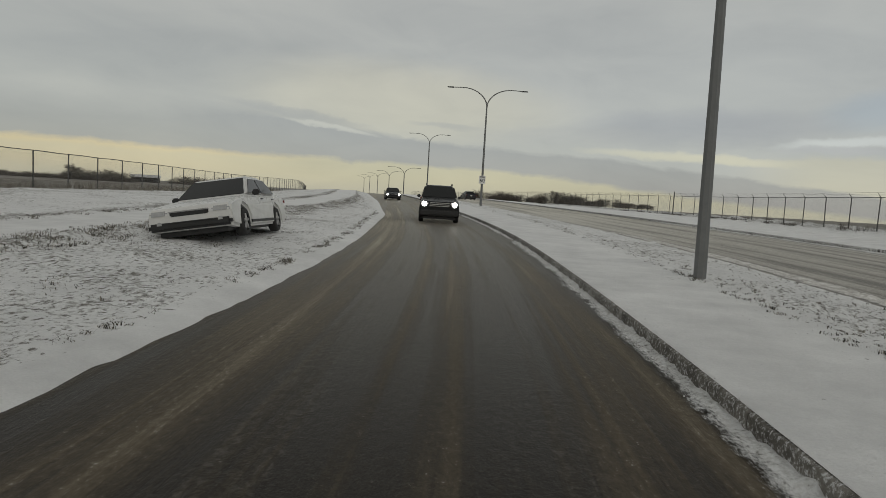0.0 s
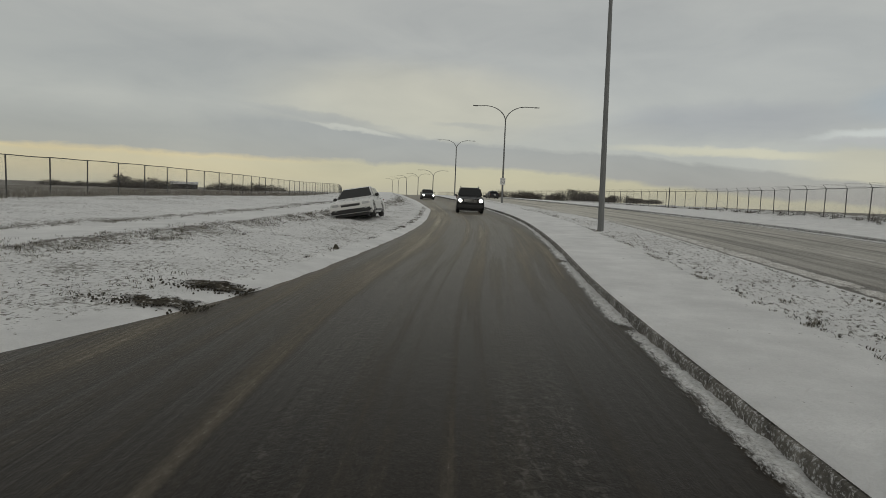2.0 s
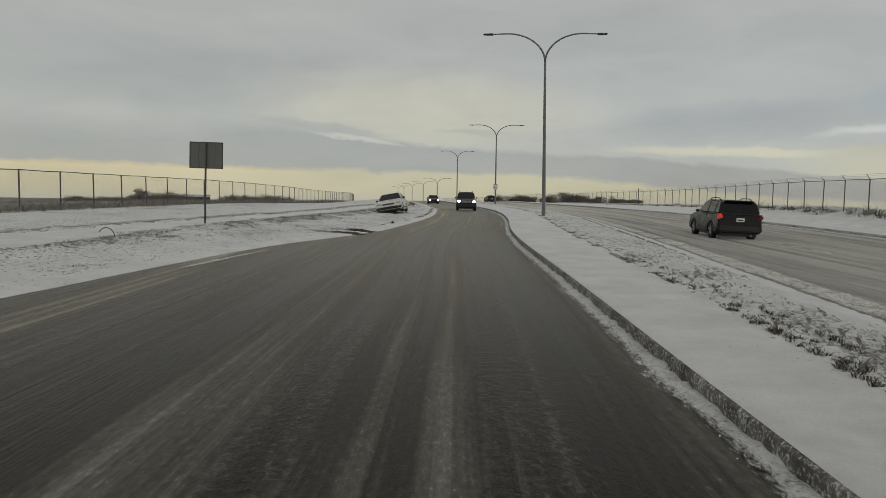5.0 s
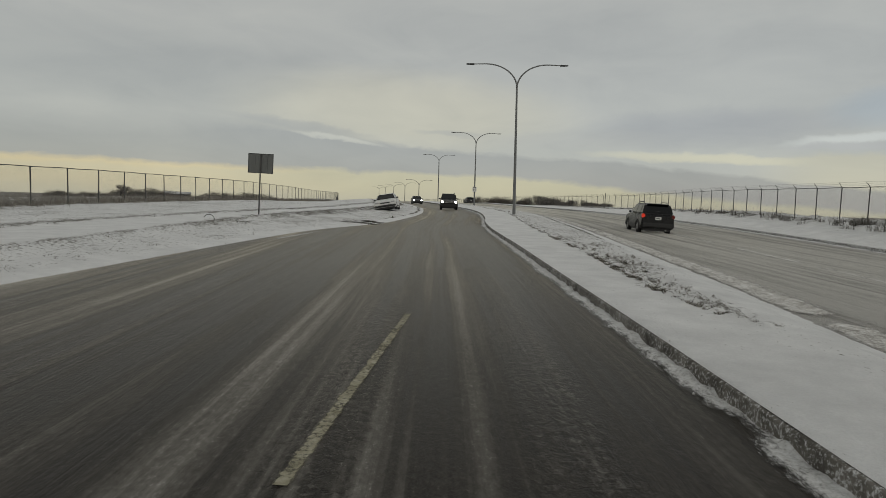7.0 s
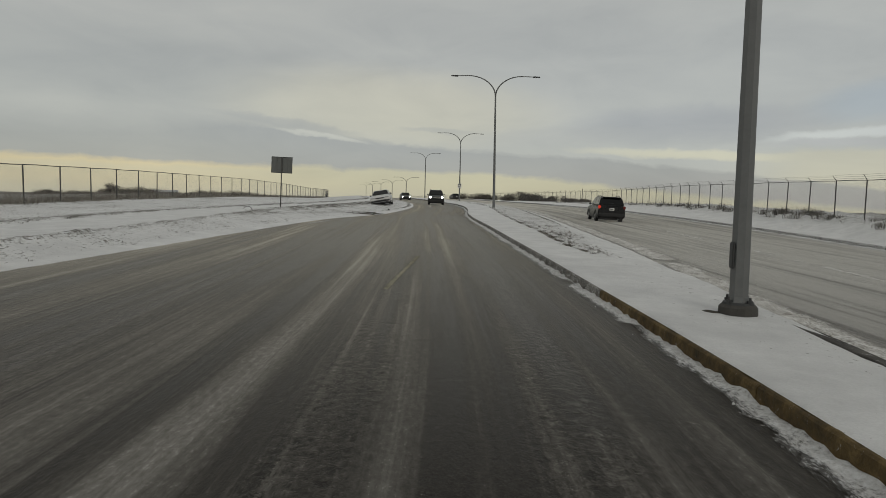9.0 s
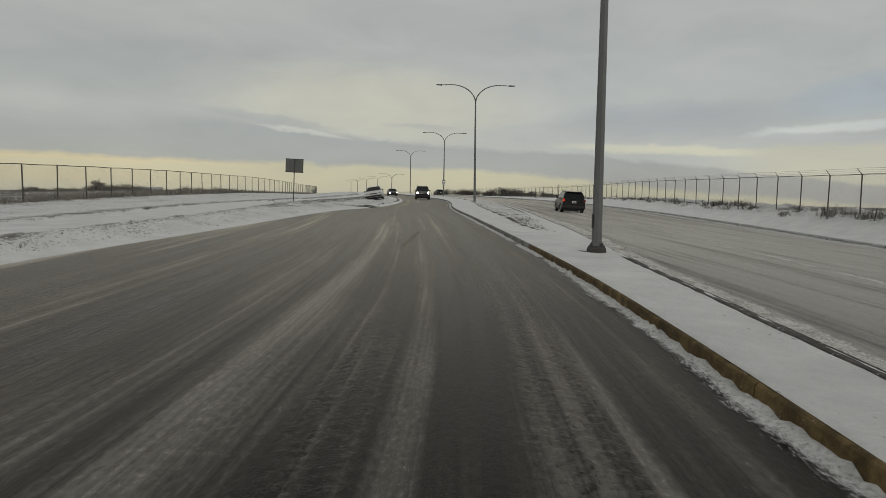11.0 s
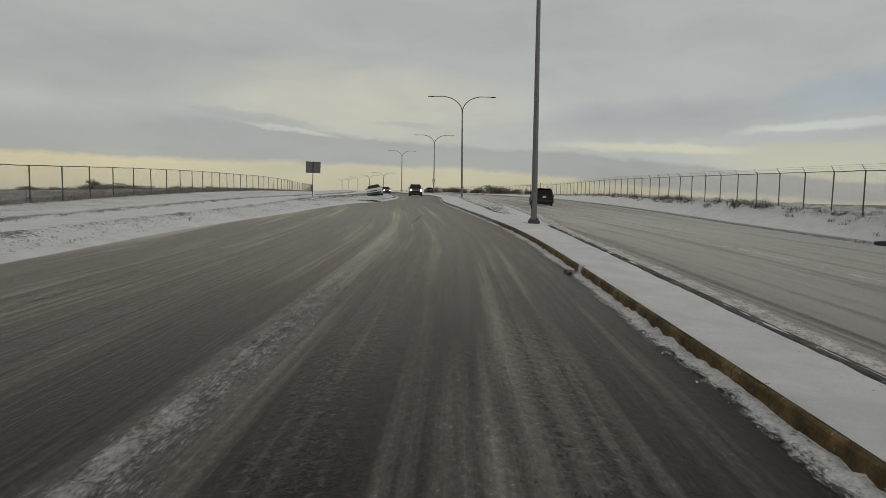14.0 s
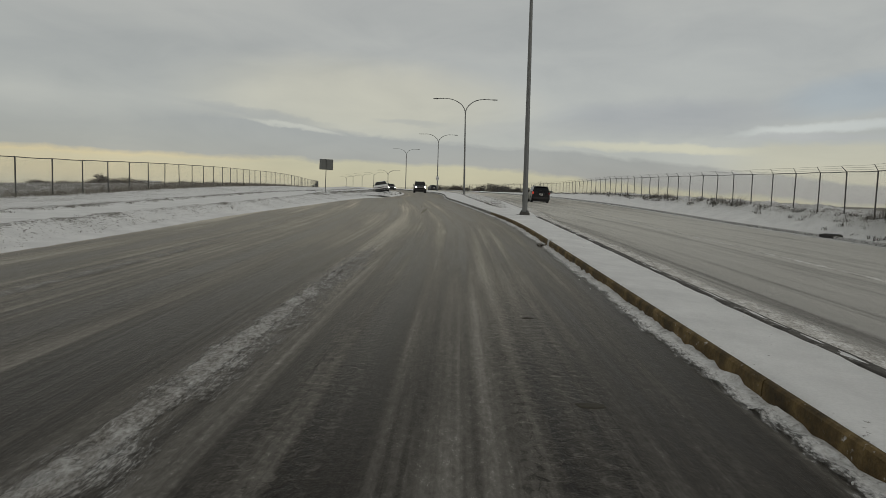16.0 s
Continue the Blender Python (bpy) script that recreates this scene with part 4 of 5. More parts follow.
    cuts = [(fy, lambda z: mid - .05), (lambda z: mid + .05, lambda z: mid + .95)] if suv else [(fy, lambda z: mid - .04), (lambda z: mid + .04, lambda z: by(z) - .18)]
    if suv:
        cuts.append((lambda z: mid + 1.05, by))
    for s in (-1, 1):
        for f0, f1 in cuts:
            e0 = .10 if f0 is fy else 0
            e1 = .10 if f1 is by else 0
            pane("side_window", [(s * cw(zb), f0(zb) + e0, zb), (s * cw(zb), f1(zb) - e1, zb), (s * cw(zt), f1(zt) - e1, zt), (s * cw(zt), f0(zt) + e0, zt)])
        mb = box(bmesh.new(), s * (half * .97 + .07), cowl_y + .42, belt + .04, .17, .10, .13, .03)
        part("mirror", mb, M_TRIM, top, "black door mirror")
        for k, yk in enumerate((mid - .16, mid + .80)):
            part("door_handle", box(bmesh.new(), s * (half * .965), yk, belt - .10, .03, .16, .025, .006), M_TRIM, top)
        part("sill_trim", box(bmesh.new(), s * (half - .005), (f_ax + r_ax) / 2, sill + .12, .03, wheelbase - 2 * ra - .05, .14 if suv else .07, .008), lower or M_TRIM, top, "dark lower trim")
        for yk in (f_ax, r_ax):
            wheel(top, s * (half - .115), yk, wheel_r, .21)
        # Lights
        hl = box(bmesh.new(), s * (half - .25), .045, nose_z - .12, .36, .14, .17 if suv else .14, .04)
        part("headlight", hl, M_LENS, top, "clear headlight")
        if lamps:
            # Real lit lamp; the disc is oversized so its shape includes the glare.
            part("lit_lamp", rod(bmesh.new(), (s * (half - .24), -.035, nose_z - .12), (s * (half - .24), -.02, nose_z - .12), .115, None, 16), M_LAMP, top, "shining headlight widened by its glare")
        fog = rod(bmesh.new(), (s * (half - .26), -.035, sill + .22), (s * (half - .26), .02, sill + .22), .05, None, 10)
        part("fog_lamp", fog, M_LENS, top)
        tl = box(bmesh.new(), s * (half - .10), L - .055, 1.0 if suv else .78, .19, .16 if suv else .11, .24 if suv else .17, .05)
        part("tail_light", tl, M_REDLIT if tails and s > 0 else M_RED, top, "red tail light")
        if rails:
            pts = [(s * cw(roof) * .93, roof_f + .35 + (roof_r - roof_f - .75) * t, roof - .0 + .075 * min(1, 6 * t, 6 * (1 - t))) for t in np.linspace(0, 1, 12)]
            part("roof_rail", sweep(bmesh.new(), pts, [.022] * 12, 6), M_TRIM, top, "black roof rail")
    # Front: grille and bumper
    gr = box(bmesh.new(), 0, .0, nose_z - .13, W - .98, .05, .17 if suv else .11, .02)
    gp = part("grille", gr, M_TRIM, top, "dark grille")
    for k in range(3 if suv else 1):
        z = nose_z - .20 + k * .07 if suv else nose_z - .09
        part("grille_bar", box(bmesh.new(), 0, -.03, z, W - .94, .03, .026, .006), M_CHROME if grille_bright else M_RIM, gp, "bright grille bar")
    part("bumper", box(bmesh.new(), 0, .03, sill + (.20 if suv else .16), W * .965, .20, .26 if suv else .17, .05), lower or M_TRIM, top, "dark front bumper")
    part("rear_bumper", box(bmesh.new(), 0, L - .05, sill + .24, W * .965, .24, .26, .06), lower or M_TRIM, top, "dark rear bumper")
    part("air_intake", box(bmesh.new(), 0, -.065, sill + .17, W * .5, .02, .10, .01), M_BLACK, top)
    part("number_plate", box(bmesh.new(), 0, L + .005, .88 if suv else .70, .32, .02, .16, .004), M_WHITE, top, "plain pale number plate")
    part("plate_bar", box(bmesh.new(), 0, L + .018, .875 if suv else .695, .22, .006, .05), M_BLACK, top, "unreadable dark bar")
    part("exhaust", rod(bmesh.new(), (-.45, L - .2, sill - .01), (-.45, L + .04, sill - .02), .035, None, 10), M_RIM, top)
    if suv:
        part("spoiler", box(bmesh.new(), 0, roof_r + .06, roof - .04, cw(roof) * 1.7, .22, .04, .015), paint, top)
        part("wiper", box(bmesh.new(), .1, tail_y + .03 - .1, belt + .12, .42, .02, .02, turn=Matrix.Rotation(.2, 4, "Y")), M_TRIM, top)
    return top


SUV = dict(L=4.5, W=1.82, belt=1.12, roof=1.70, wheelbase=2.64, hood_y=1.0, cowl_y=1.15, roof_f=1.98, roof_r=4.14, tail_y=4.42, hood_z=1.06, suv=True, wheel_r=.36)
SEDAN = dict(L=4.65, W=1.78, belt=.93, roof=1.41, wheelbase=2.72, hood_y=1.1, cowl_y=1.32, roof_f=2.12, roof_r=3.55, tail_y=4.02, hood_z=.84, suv=False, wheel_r=.31)


def on_road(x, y, rz=0.0, rx=0.0, ry=0.0, dz=0.0):
    return pose(x, y, surface(x, y) + dz, rx, ry, rz)


vehicle("sedan", on_road(-16.9, 16.0, 5, -1.0, -10.0, .02), "dirty white sedan slid off onto the snowy verge", "car", M_WHITEPAINT, lamps=False, trunk_z=.98, **SEDAN)
# The two vehicles on the opposite carriageway show their backs.
vehicle("suv", pose(.75, 6.8, surface(.75, 4.5), -1.1, -2.0, 180), "black sport utility vehicle driving away on the opposite carriageway", "car", M_BLACKPAINT, lamps=False, rails=True, tails=True, **SUV)
vehicle("suv", on_road(-13.1, 31.5, 6, .6), "charcoal sport utility vehicle following with bright headlights and grille", "car", M_GREYPAINT, lamps=True, rails=True, grille_bright=True, **SUV)
vehicle("sedan", on_road(-21.9, 75, 12), "small dark blue sedan far off with lit headlights", "car", M_BLUEPAINT, lamps=True, trunk_z=.98, **SEDAN)
vehicle("sedan", pose(-15.2, 112, surface(-15.2, 110), 0, 0, 194), "dark sedan far off on the opposite carriageway", "car", M_BLUEPAINT, lamps=False, trunk_z=.98, **SEDAN)


# ---- kerbs ----
def kerb_section(wear):
    return [(-.012, -.25), (0.0, .11), (.006, .140 + wear), (.026, .155 + wear), (.165, .158), (.185, .14), (.185, -.25)]


def kerb_piece(name, xf, hf, y0, y1, step, mat, parent, side=1, rough=.008):
    """A length of kerb, front face on the low-x side, with a worn and chipped edge."""
    ys = np.linspace(y0, y1, max(2, int(round((y1 - y0) / step)) + 1))
    verts, m = [], len(kerb_section(0))
    for y in ys:
        wear = -.02 * max(0, noise.noise(Vector((7.7, y * 1.9, 1)))) - .012 * max(0, noise.noise(Vector((2.2, y * 7, 4))))
        for k, (dx, dz) in enumerate(kerb_section(wear)):
            j = rough * noise.noise(Vector((k * 1.7, y * 4.1, 9))) if 0 < k < m - 1 else 0
            verts.append((float(xf(y)) + side * (dx + j), y, float(road_z(y) + hf(y)) + dz + j))
    n = len(ys)
    faces = [(i * m + k, i * m + k + 1, (i + 1) * m + k + 1, (i + 1) * m + k) for i in range(n - 1) for k in range(m - 1)]
    faces += [tuple(range(m))[::-1], tuple((n - 1) * m + k for k in range(m))]
    me = bpy.data.meshes.new(name)
    me.from_pydata(verts, [], faces)
    bm = bmesh.new()
    bm.from_mesh(me)
    bmesh.ops.recalc_face_normals(bm, faces=bm.faces)
    bm.to_mesh(me)
    bm.free()
    me.materials.append(mat)
    ob = new(name, me)
    if parent is not None:
        ob.parent = parent
    return ob


near_kerb = kerb_piece("kerb", x_kerb, ZERO, 61.6, 336, 3.0, M_KERB, None)
tagged(near_kerb, "worn concrete kerb dusted with snow", "kerb", kind="structure")
y = -64.0
while y < 61:
    # One stone is broken out where weeds and snow have filled the gap.
    for y0, y1 in ((y + .008, -45.68), (-45.32, y + 2.392)) if y < -45.5 < y + 2.4 else ((y + .008, y + 2.392),):
        kerb_piece("kerb_stone", x_kerb, ZERO, y0, y1, .2, M_KERB_YELLOW if y < -31.5 else M_KERB, near_kerb)
    y += 2.4
tagged(kerb_piece("median_kerb", plus(x_near, -.04), lambda y: h_near(y) + .14 - .10 * np.clip((y + 33) / 5, 0, 1), -90, -28.2, .6, M_KERB_TOP, None, -1), "low dark kerb at the back of the median", "kerb", kind="structure")
tagged(kerb_piece("far_kerb", x_far, h_far, -90, 336, .6, M_KERB_FROST, None), "snow-crusted far kerb between strips of snow", "kerb", kind="structure")


# ---- snow lying on the road ----
def snow_strip(name, xf, hf, y0, y1, width, height, gap, label, seed, one_sided=False, step=.12, mat=None):
    """A ragged strip of lumpy snow; gap sets how broken it is."""
    ys = np.arange(y0, y1, step)
    cols = 9
    verts, bare = [], []
    for y in ys:
        w = width * (1.0 + .28 * noise.fractal(Vector((seed, y * .5, 0)), 1.0, 2.0, 3) + .16 * noise.fractal(Vector((seed, y * 4.5, 3)), 1.0, 2.0, 3))
        keep = max(0.0, min(1.0, 1.2 + 2.2 * (noise.fractal(Vector((seed + 5, y * .55, 2)), 1.0, 2.0, 3) - gap)))
        ends = min(1.0, (y - y0) / 2.5 + .05, (y1 - y) / 7 + .02)
        w = max(.02, w * (.3 + .7 * keep)) * ends
        for c in range(cols):
            t = c / (cols - 1)
            x = float(xf(y)) - w * t if one_sided else float(xf(y)) + w * (t - .5)
            shape = (1 - t) ** .7 if one_sided else math.sin(math.pi * t)
            lump = .55 + .9 * noise.fractal(Vector((x * 7, y * 7, seed)), 1.0, 2.0, 4)
            z = height * shape * keep * max(.05, lump) * ends
            z = max(z, .004)
            verts.append((x, y, float(road_z(y) + hf(y)) + z))
            bare.append((1.35 * (1 - t) if one_sided else math.sin(math.pi * t)) * keep * ends)
    n = len(ys)
    faces = [(i * cols + c, i * cols + c + 1, (i + 1) * cols + c + 1, (i + 1) * cols + c) for i in range(n - 1) for c in range(cols - 1)]
    me = bpy.data.meshes.new(name)
    me.from_pydata(verts, [], faces)
    me.attributes.new("cover", "FLOAT", "POINT").data.foreach_set("value", bare)
    if me.polygons[0].normal.z < 0:
        me.flip_normals()
    me.materials.append(mat or M_SLUSH)
    return tagged(new(name, me), label, "snow", kind="structure")


snow_strip("gutter_snow", plus(x_kerb, .03), ZERO, -63, 60, .35, .06, -.35, "ragged dirty snow lying in the gutter", 3.3, one_sided=True)
snow_strip("lane_snow", plus(x_kerb, -4.22), ZERO, -66, -42, 1.05, .014, -.15, "ridge of dirty snow between the lanes", 8.1, mat=M_CRUMB, step=.08)
snow_strip("lane_snow", plus(x_kerb, -4.30), ZERO, -66, -47, .34, .03, -.10, "lumps of snow along the ridge between the lanes", 31.1, mat=M_PILED, step=.06)
snow_strip("lane_snow", plus(x_kerb, -7.98), ZERO, -64, -42, .6, .010, -.05, "thin ridge of snow in the far lane", 12.4, mat=M_CRUMB)
snow_strip("edge_snow", plus(x_near, .62), plus(h_near, -.004), -66, 40, 1.0, .036, -.25, "trampled line of snow beside the median", 17.9, mat=M_RIDGE)
snow_strip("edge_snow", plus(x_left, .62), const(-.012), -14, -4, .34, .012, -.3, "thin line of snow left beside a wheel rut", 61.3, mat=M_RIDGE, step=.08)
snow_strip("edge_snow", plus(x_far, -.05), plus(h_far, .0), -60, 58, .9, .05, -.4, "strip of snow along the far kerb", 21.2, one_sided=True, step=.3)
snow_strip("lane_snow", between(x_near, x_far, .42), lambda y: h_near(y) * .58 + h_far(y) * .42, -64, 20, .40, .022, -.10, "thin broken line of snow between the lanes", 25.5, mat=M_RIDGE)


def clods():
    """Small lumps of snow and ice that rolled against the kerb."""
    rnd = random.Random(5)
    bm = bmesh.new()
    for _ in range(240):
        y = rnd.uniform(-63, 30)
        x = float(x_kerb(y)) - abs(rnd.gauss(0, .11)) - .02
        r = rnd.uniform(.004, .012)
        m = Matrix.Translation((x, y, float(road_z(y)) + r * .5 + .015)) @ Euler((rnd.random() * 6, rnd.random() * 6, 0)).to_matrix().to_4x4() @ Matrix.Diagonal((1, rnd.uniform(.7, 1.5), rnd.uniform(.6, 1), 1))
        vs = bmesh.ops.create_icosphere(bm, subdivisions=2, radius=r, matrix=m)["verts"]
        for v in vs:
            v.co += Vector((rnd.uniform(-1, 1), rnd.uniform(-1, 1), rnd.uniform(-1, 1))) * r * .25
    ob = mesh_object("snow_clods", bm, M_SNOW)
    tagged(ob, "small clods of snow along the kerb", "snow", kind="stuff")


clods()


def lane_mark(y0, y1):
    """A painted dash, worn through at its edges."""
    bm = bmesh.new()
    layer = bm.verts.layers.float.new("cover")
    rows = []
    for y in np.linspace(y0, y1, 24):
        c = -9.265
        row = []
        for dx, cover in ((-.075, .10), (-.035, .85), (.035, .85), (.075, .10)):
            v = bm.verts.new((c + dx, y, float(road_z(y)) + .004))
            v[layer] = cover
            row.append(v)
        rows.append(row)
    for a, b in zip(rows, rows[1:]):
        for k in range(3):
            bm.faces.new((a[k], a[k + 1], b[k + 1], b[k]))
    tagged(mesh_object("lane_mark", bm, M_YELLOW), "worn pale yellow dash painted on the road", "road marking", kind="structure")


lane_mark(-30.1, -24.8)


def blob_patch(name, x, y, rx, ry, mat, label, lift, rough, seed, kind="structure", cat="road patch"):
    """A low uneven patch with an irregular outline."""
    bm = bmesh.new()
    layer = bm.verts.layers.float.new("cover")
    rings = []
    for k in range(5):
        ring = []
        for a in np.linspace(0, 2 * math.pi, 26, endpoint=False):
            w = (k / 4) * (1 + .35 * noise.noise(Vector((math.cos(a) * 1.6, math.sin(a) * 1.6, seed))))
            px, py = x + rx * w * math.cos(a), y + ry * w * math.sin(a)
            h = lift * (1 - (k / 4) ** 2) + rough * noise.noise(Vector((px * 6, py * 6, seed))) * (k < 4) - (.01 if k == 4 else 0)
            ring.append(bm.verts.new((px, py, surface(px, py) + max(h, .003 if k < 4 else -.01))))
        rings.append(ring)
    for r, q in zip(rings[1:], rings[2:]):
        for i in range(26):
            bm.faces.new((r[i], r[(i + 1) % 26], q[(i + 1) % 26], q[i]))
    bm.faces.new(rings[1])
    for k, ring in enumerate(rings):
        for v in ring:
            v[layer] = 1.0 - .25 * k
    bmesh.ops.delete(bm, geom=[v for v in bm.verts if not v.link_faces], context="VERTS")
    return tagged(mesh_object(name, bm, mat), label, cat, kind=kind)


blob_patch("pothole_patch", -6.6, -54.17, .075, .045, M_SOIL, "small dark patch in the icy asphalt", .008, .004, 2.2)
blob_patch("pothole_patch", -6.46, -57.05, .12, .075, M_SOIL, "small dark patch in the icy asphalt", .008, .004, 7.2)
blob_patch("bare_soil", -4.68, -31.98, .17, .12, M_SOIL, "dark ground melted free beside a lamp post", .012, .01, 9.1, cat="soil")
blob_patch("bare_soil", -14.75, -.5, .95, .50, M_TORN, "bare dark soil where the verge is torn up", .05, .06, 4.4, cat="soil")
blob_patch("bare_soil", -14.85, -1.80, .85, .42, M_TORN, "bare dark soil where the verge is torn up", .04, .05, 6.4, cat="soil")
blob_patch("snow_heap", float(x_kerb(-45.5)) - .02, -45.5, .17, .34, M_SLUSH, "low dirty snow in a gap of the kerb", .025, .015, 3.7, cat="snow")
blob_patch("stone", -14.62, 5.75, .085, .08, M_SOIL, "dark stone lying at the snowy road edge", .12, .09, 1.4, kind="", cat="stone")


def soil_clods():
    """Lumps of frozen soil thrown up where the verge is torn."""
    r = random.Random(9)
    bm = bmesh.new()
    for _ in range(700):
        cx, cy, sx, sy = r.choice(((-14.8, -.5, .42, .20), (-15.05, -1.85, .5, .16)))
        x, y = min(-14.2, r.gauss(cx, sx)), r.gauss(cy, sy)
        rad = r.uniform(.006, .02)
        m = Matrix.Translation((x, y, surface(x, y) + rad * .35)) @ Euler((r.random() * 6, r.random() * 6, 0)).to_matrix().to_4x4() @ Matrix.Diagonal((1, r.uniform(.6, 1.4), r.uniform(.5, 1), 1))
        for v in bmesh.ops.create_icosphere(bm, subdivisions=1, radius=rad, matrix=m)["verts"]:
            v.co += Vector((r.uniform(-1, 1), r.uniform(-1, 1), r.uniform(-1, 1))) * rad * .35
    tagged(mesh_object("soil_clods", bm, M_SOIL), "dark frozen clods of torn soil on the verge", "soil", kind="stuff")


soil_clods()


def drain():
    x, y = 9.95, -31.3
    z = float(road_z(y) + h_far(y))
    top = empty("storm_drain", pose(x, y, z), "dark kerbside storm drain inlet in the snow", "drain", kind="")
    part("frame", box(bmesh.new(), .15, 0, .12, .5, 1.1, .16, .02), M_CONCRETE, top)
    # No hole is cut: a black plate paints the shade inside the inlet.
    part("opening", box(bmesh.new(), -.105, 0, .10, .03, .85, .10, .004), M_BLACK, top, "black plate for the shaded inlet opening")
    part("cover", box(bmesh.new(), .2, 0, .215, .42, .8, .03, .008), M_DARKSTEEL, top, "dark iron cover")


drain()


def stake(x, y, h, lean):
    z = surface(x, y)
    top = rod(bmesh.new(), (0, 0, -.1), (0, 0, h), .02, .016, 6)
    ob = mesh_object("stake", top, M_BARK)
    ob.matrix_world = pose(x, y, z, lean, lean * .5, 0)
    return tagged(ob, "short dark wooden stake in the verge", "stake")


stake(-16.6, -49.2, .48, 4)
stake(-16.8, -48.9, .22, -9)


def bent_twig(x, y):
    pts = [(.24 * math.cos(a), 0, .25 * math.sin(a)) for a in np.linspace(.1, math.pi - .5, 10)]
    ob = mesh_object("twig", sweep(bmesh.new(), pts, [.012] * 10, 5), M_BARK)
    ob.matrix_world = pose(x, y, surface(x, y) - .02)
    tagged(ob, "bent bare twig arching out of the snow", "twig")


bent_twig(-19.4, -9.5)


# ---- grass and scrub ----
def blades(name, spots, mat, label, seed, cat="grass", lean=.6, thick=1.0):
    """Tufts of thin blades. spots: x, y, blades, height, spread."""
    rnd = np.random.RandomState(seed)
    V, F = [], []
    for x, y, n, h, sp in spots:
        z = surface(x, y)
        for _ in range(int(n)):
            a, r = rnd.uniform(0, 6.28), sp * math.sqrt(rnd.uniform())
            bx, by = x + r * math.cos(a), y + r * math.sin(a)
            hh = h * rnd.uniform(.45, 1.15)
            lx, ly = rnd.normal(0, lean, 2) * hh
            w = rnd.uniform(.003, .008) * thick
            t = rnd.uniform(0, 3.14)
            wx, wy = w * math.cos(t), w * math.sin(t)
            i = len(V)
            V += [(bx - wx, by - wy, z - .03), (bx + wx, by + wy, z - .03), (bx + lx * .5 + wx * .7, by + ly * .5 + wy * .7, z + hh * .65), (bx + lx * .5 - wx * .7, by + ly * .5 - wy * .7, z + hh * .65), (bx + lx * 1.3, by + ly * 1.3, z + hh)]
            F += [(i, i + 1, i + 2, i + 3), (i + 3, i + 2, i + 4)]
    me = bpy.data.meshes.new(name)
    me.from_pydata(V, [], F)
    me.materials.append(mat)
    return tagged(new(name, me), label, cat, kind="stuff")


def clumpy(x, y, scale, cut):
    return noise.fractal(Vector((x / scale, y / scale, 7.7)), 1.0, 2.0, 3) > cut


q_kerb, q_near, q_left, q_verge, q_path, q_fence_l, q_fence_r = (line_x(c) for c in (x_kerb, x_near, x_left, x_verge, x_path, x_fence_l, x_fence_r))
rnd = random.Random(11)
spots = []
q_from, q_to = line_x(grass_from), line_x(grass_to)
for _ in range(13000):
    y = rnd.triangular(-25.8, 50, -20)
    f = rnd.uniform(q_from(y), q_to(y))
    x = q_kerb(y) * (1 - f) + q_near(y) * f
    if clumpy(x, y, .13, .10):
        spots.append((x, y, 6, rnd.uniform(.012, .040), .035))
for _ in range(900):
    y = rnd.triangular(-25.9, 34, -22)
    f = q_from(y) + abs(rnd.gauss(0, .022))
    if clumpy(f, y, .7, -.05 if y < -16 else .12):
        spots.append((q_kerb(y) * (1 - f) + q_near(y) * f, y, 11, rnd.uniform(.018, .05), .06))
blades("median_grass", spots, M_GRASS, "dry grass tufts poking through the median snow", 1, lean=1.2)

spots = []
for _ in range(7000):
    y = rnd.triangular(-60, 60, 0)
    f = rnd.uniform(.12, 1.0)
    x = (q_left(y) - .7) * (1 - f) + q_verge(y) * f
    if clumpy(x, y, .9, .10 if y > -8 else .38):
        spots.append((x, y, 4, rnd.uniform(.010, .03), .10))
for _ in range(2600):
    y = rnd.triangular(-12, 80, 8)
    spots.append((q_verge(y) + rnd.gauss(.25, .4), y, 9, rnd.uniform(.012, .045), .14))
for _ in range(2600):
    y = rnd.uniform(-60, 90)
    spots.append((q_path(y) - .3 + rnd.gauss(0, .2), y, 8, rnd.uniform(.010, .03), .13))
for _ in range(500):
    y = rnd.uniform(-62, -8)
    x = q_left(y) - abs(rnd.gauss(.9, .35))
    if clumpy(x, y, 1.4, .12):
        spots.append((x, y, 6, rnd.uniform(.015, .04), .09))
for _ in range(520):
    y = rnd.uniform(2, 40)
    x = q_left(y) - .48 - .03 * max(0, 12 - y) + rnd.gauss(0, .07)
    if clumpy(x, y, .8, -.05):
        spots.append((x, y, 10, rnd.uniform(.02, .055), .07))
for cx, cy, n in ((-15.5, -.6, 25), (-16.2, -2.2, 30), (-14.95, 6.3, 5)):
    spots += [(cx + rnd.gauss(0, .4), cy + rnd.gauss(0, .3), 7, rnd.uniform(.012, .035), .08) for _ in range(n)]
blades("verge_grass", spots, M_GRASS, "dry grass tufts poking through the verge snow", 2, lean=1.2)

spots = []
for _ in range(5200):
    y = rnd.triangular(-60, 110, 0)
    spots.append((q_fence_l(y) + rnd.gauss(-.3, .55), y, 6, rnd.uniform(.18, .45), .12))
for _ in range(5000):
    y = rnd.triangular(-60, 140, 20)
    spots.append((q_fence_l(y) - rnd.triangular(.6, 14, 2), y, 5, rnd.uniform(.16, .40), .2))
blades("fence_grass", spots, M_STRAW, "tall dry straw along the field fence", 3)

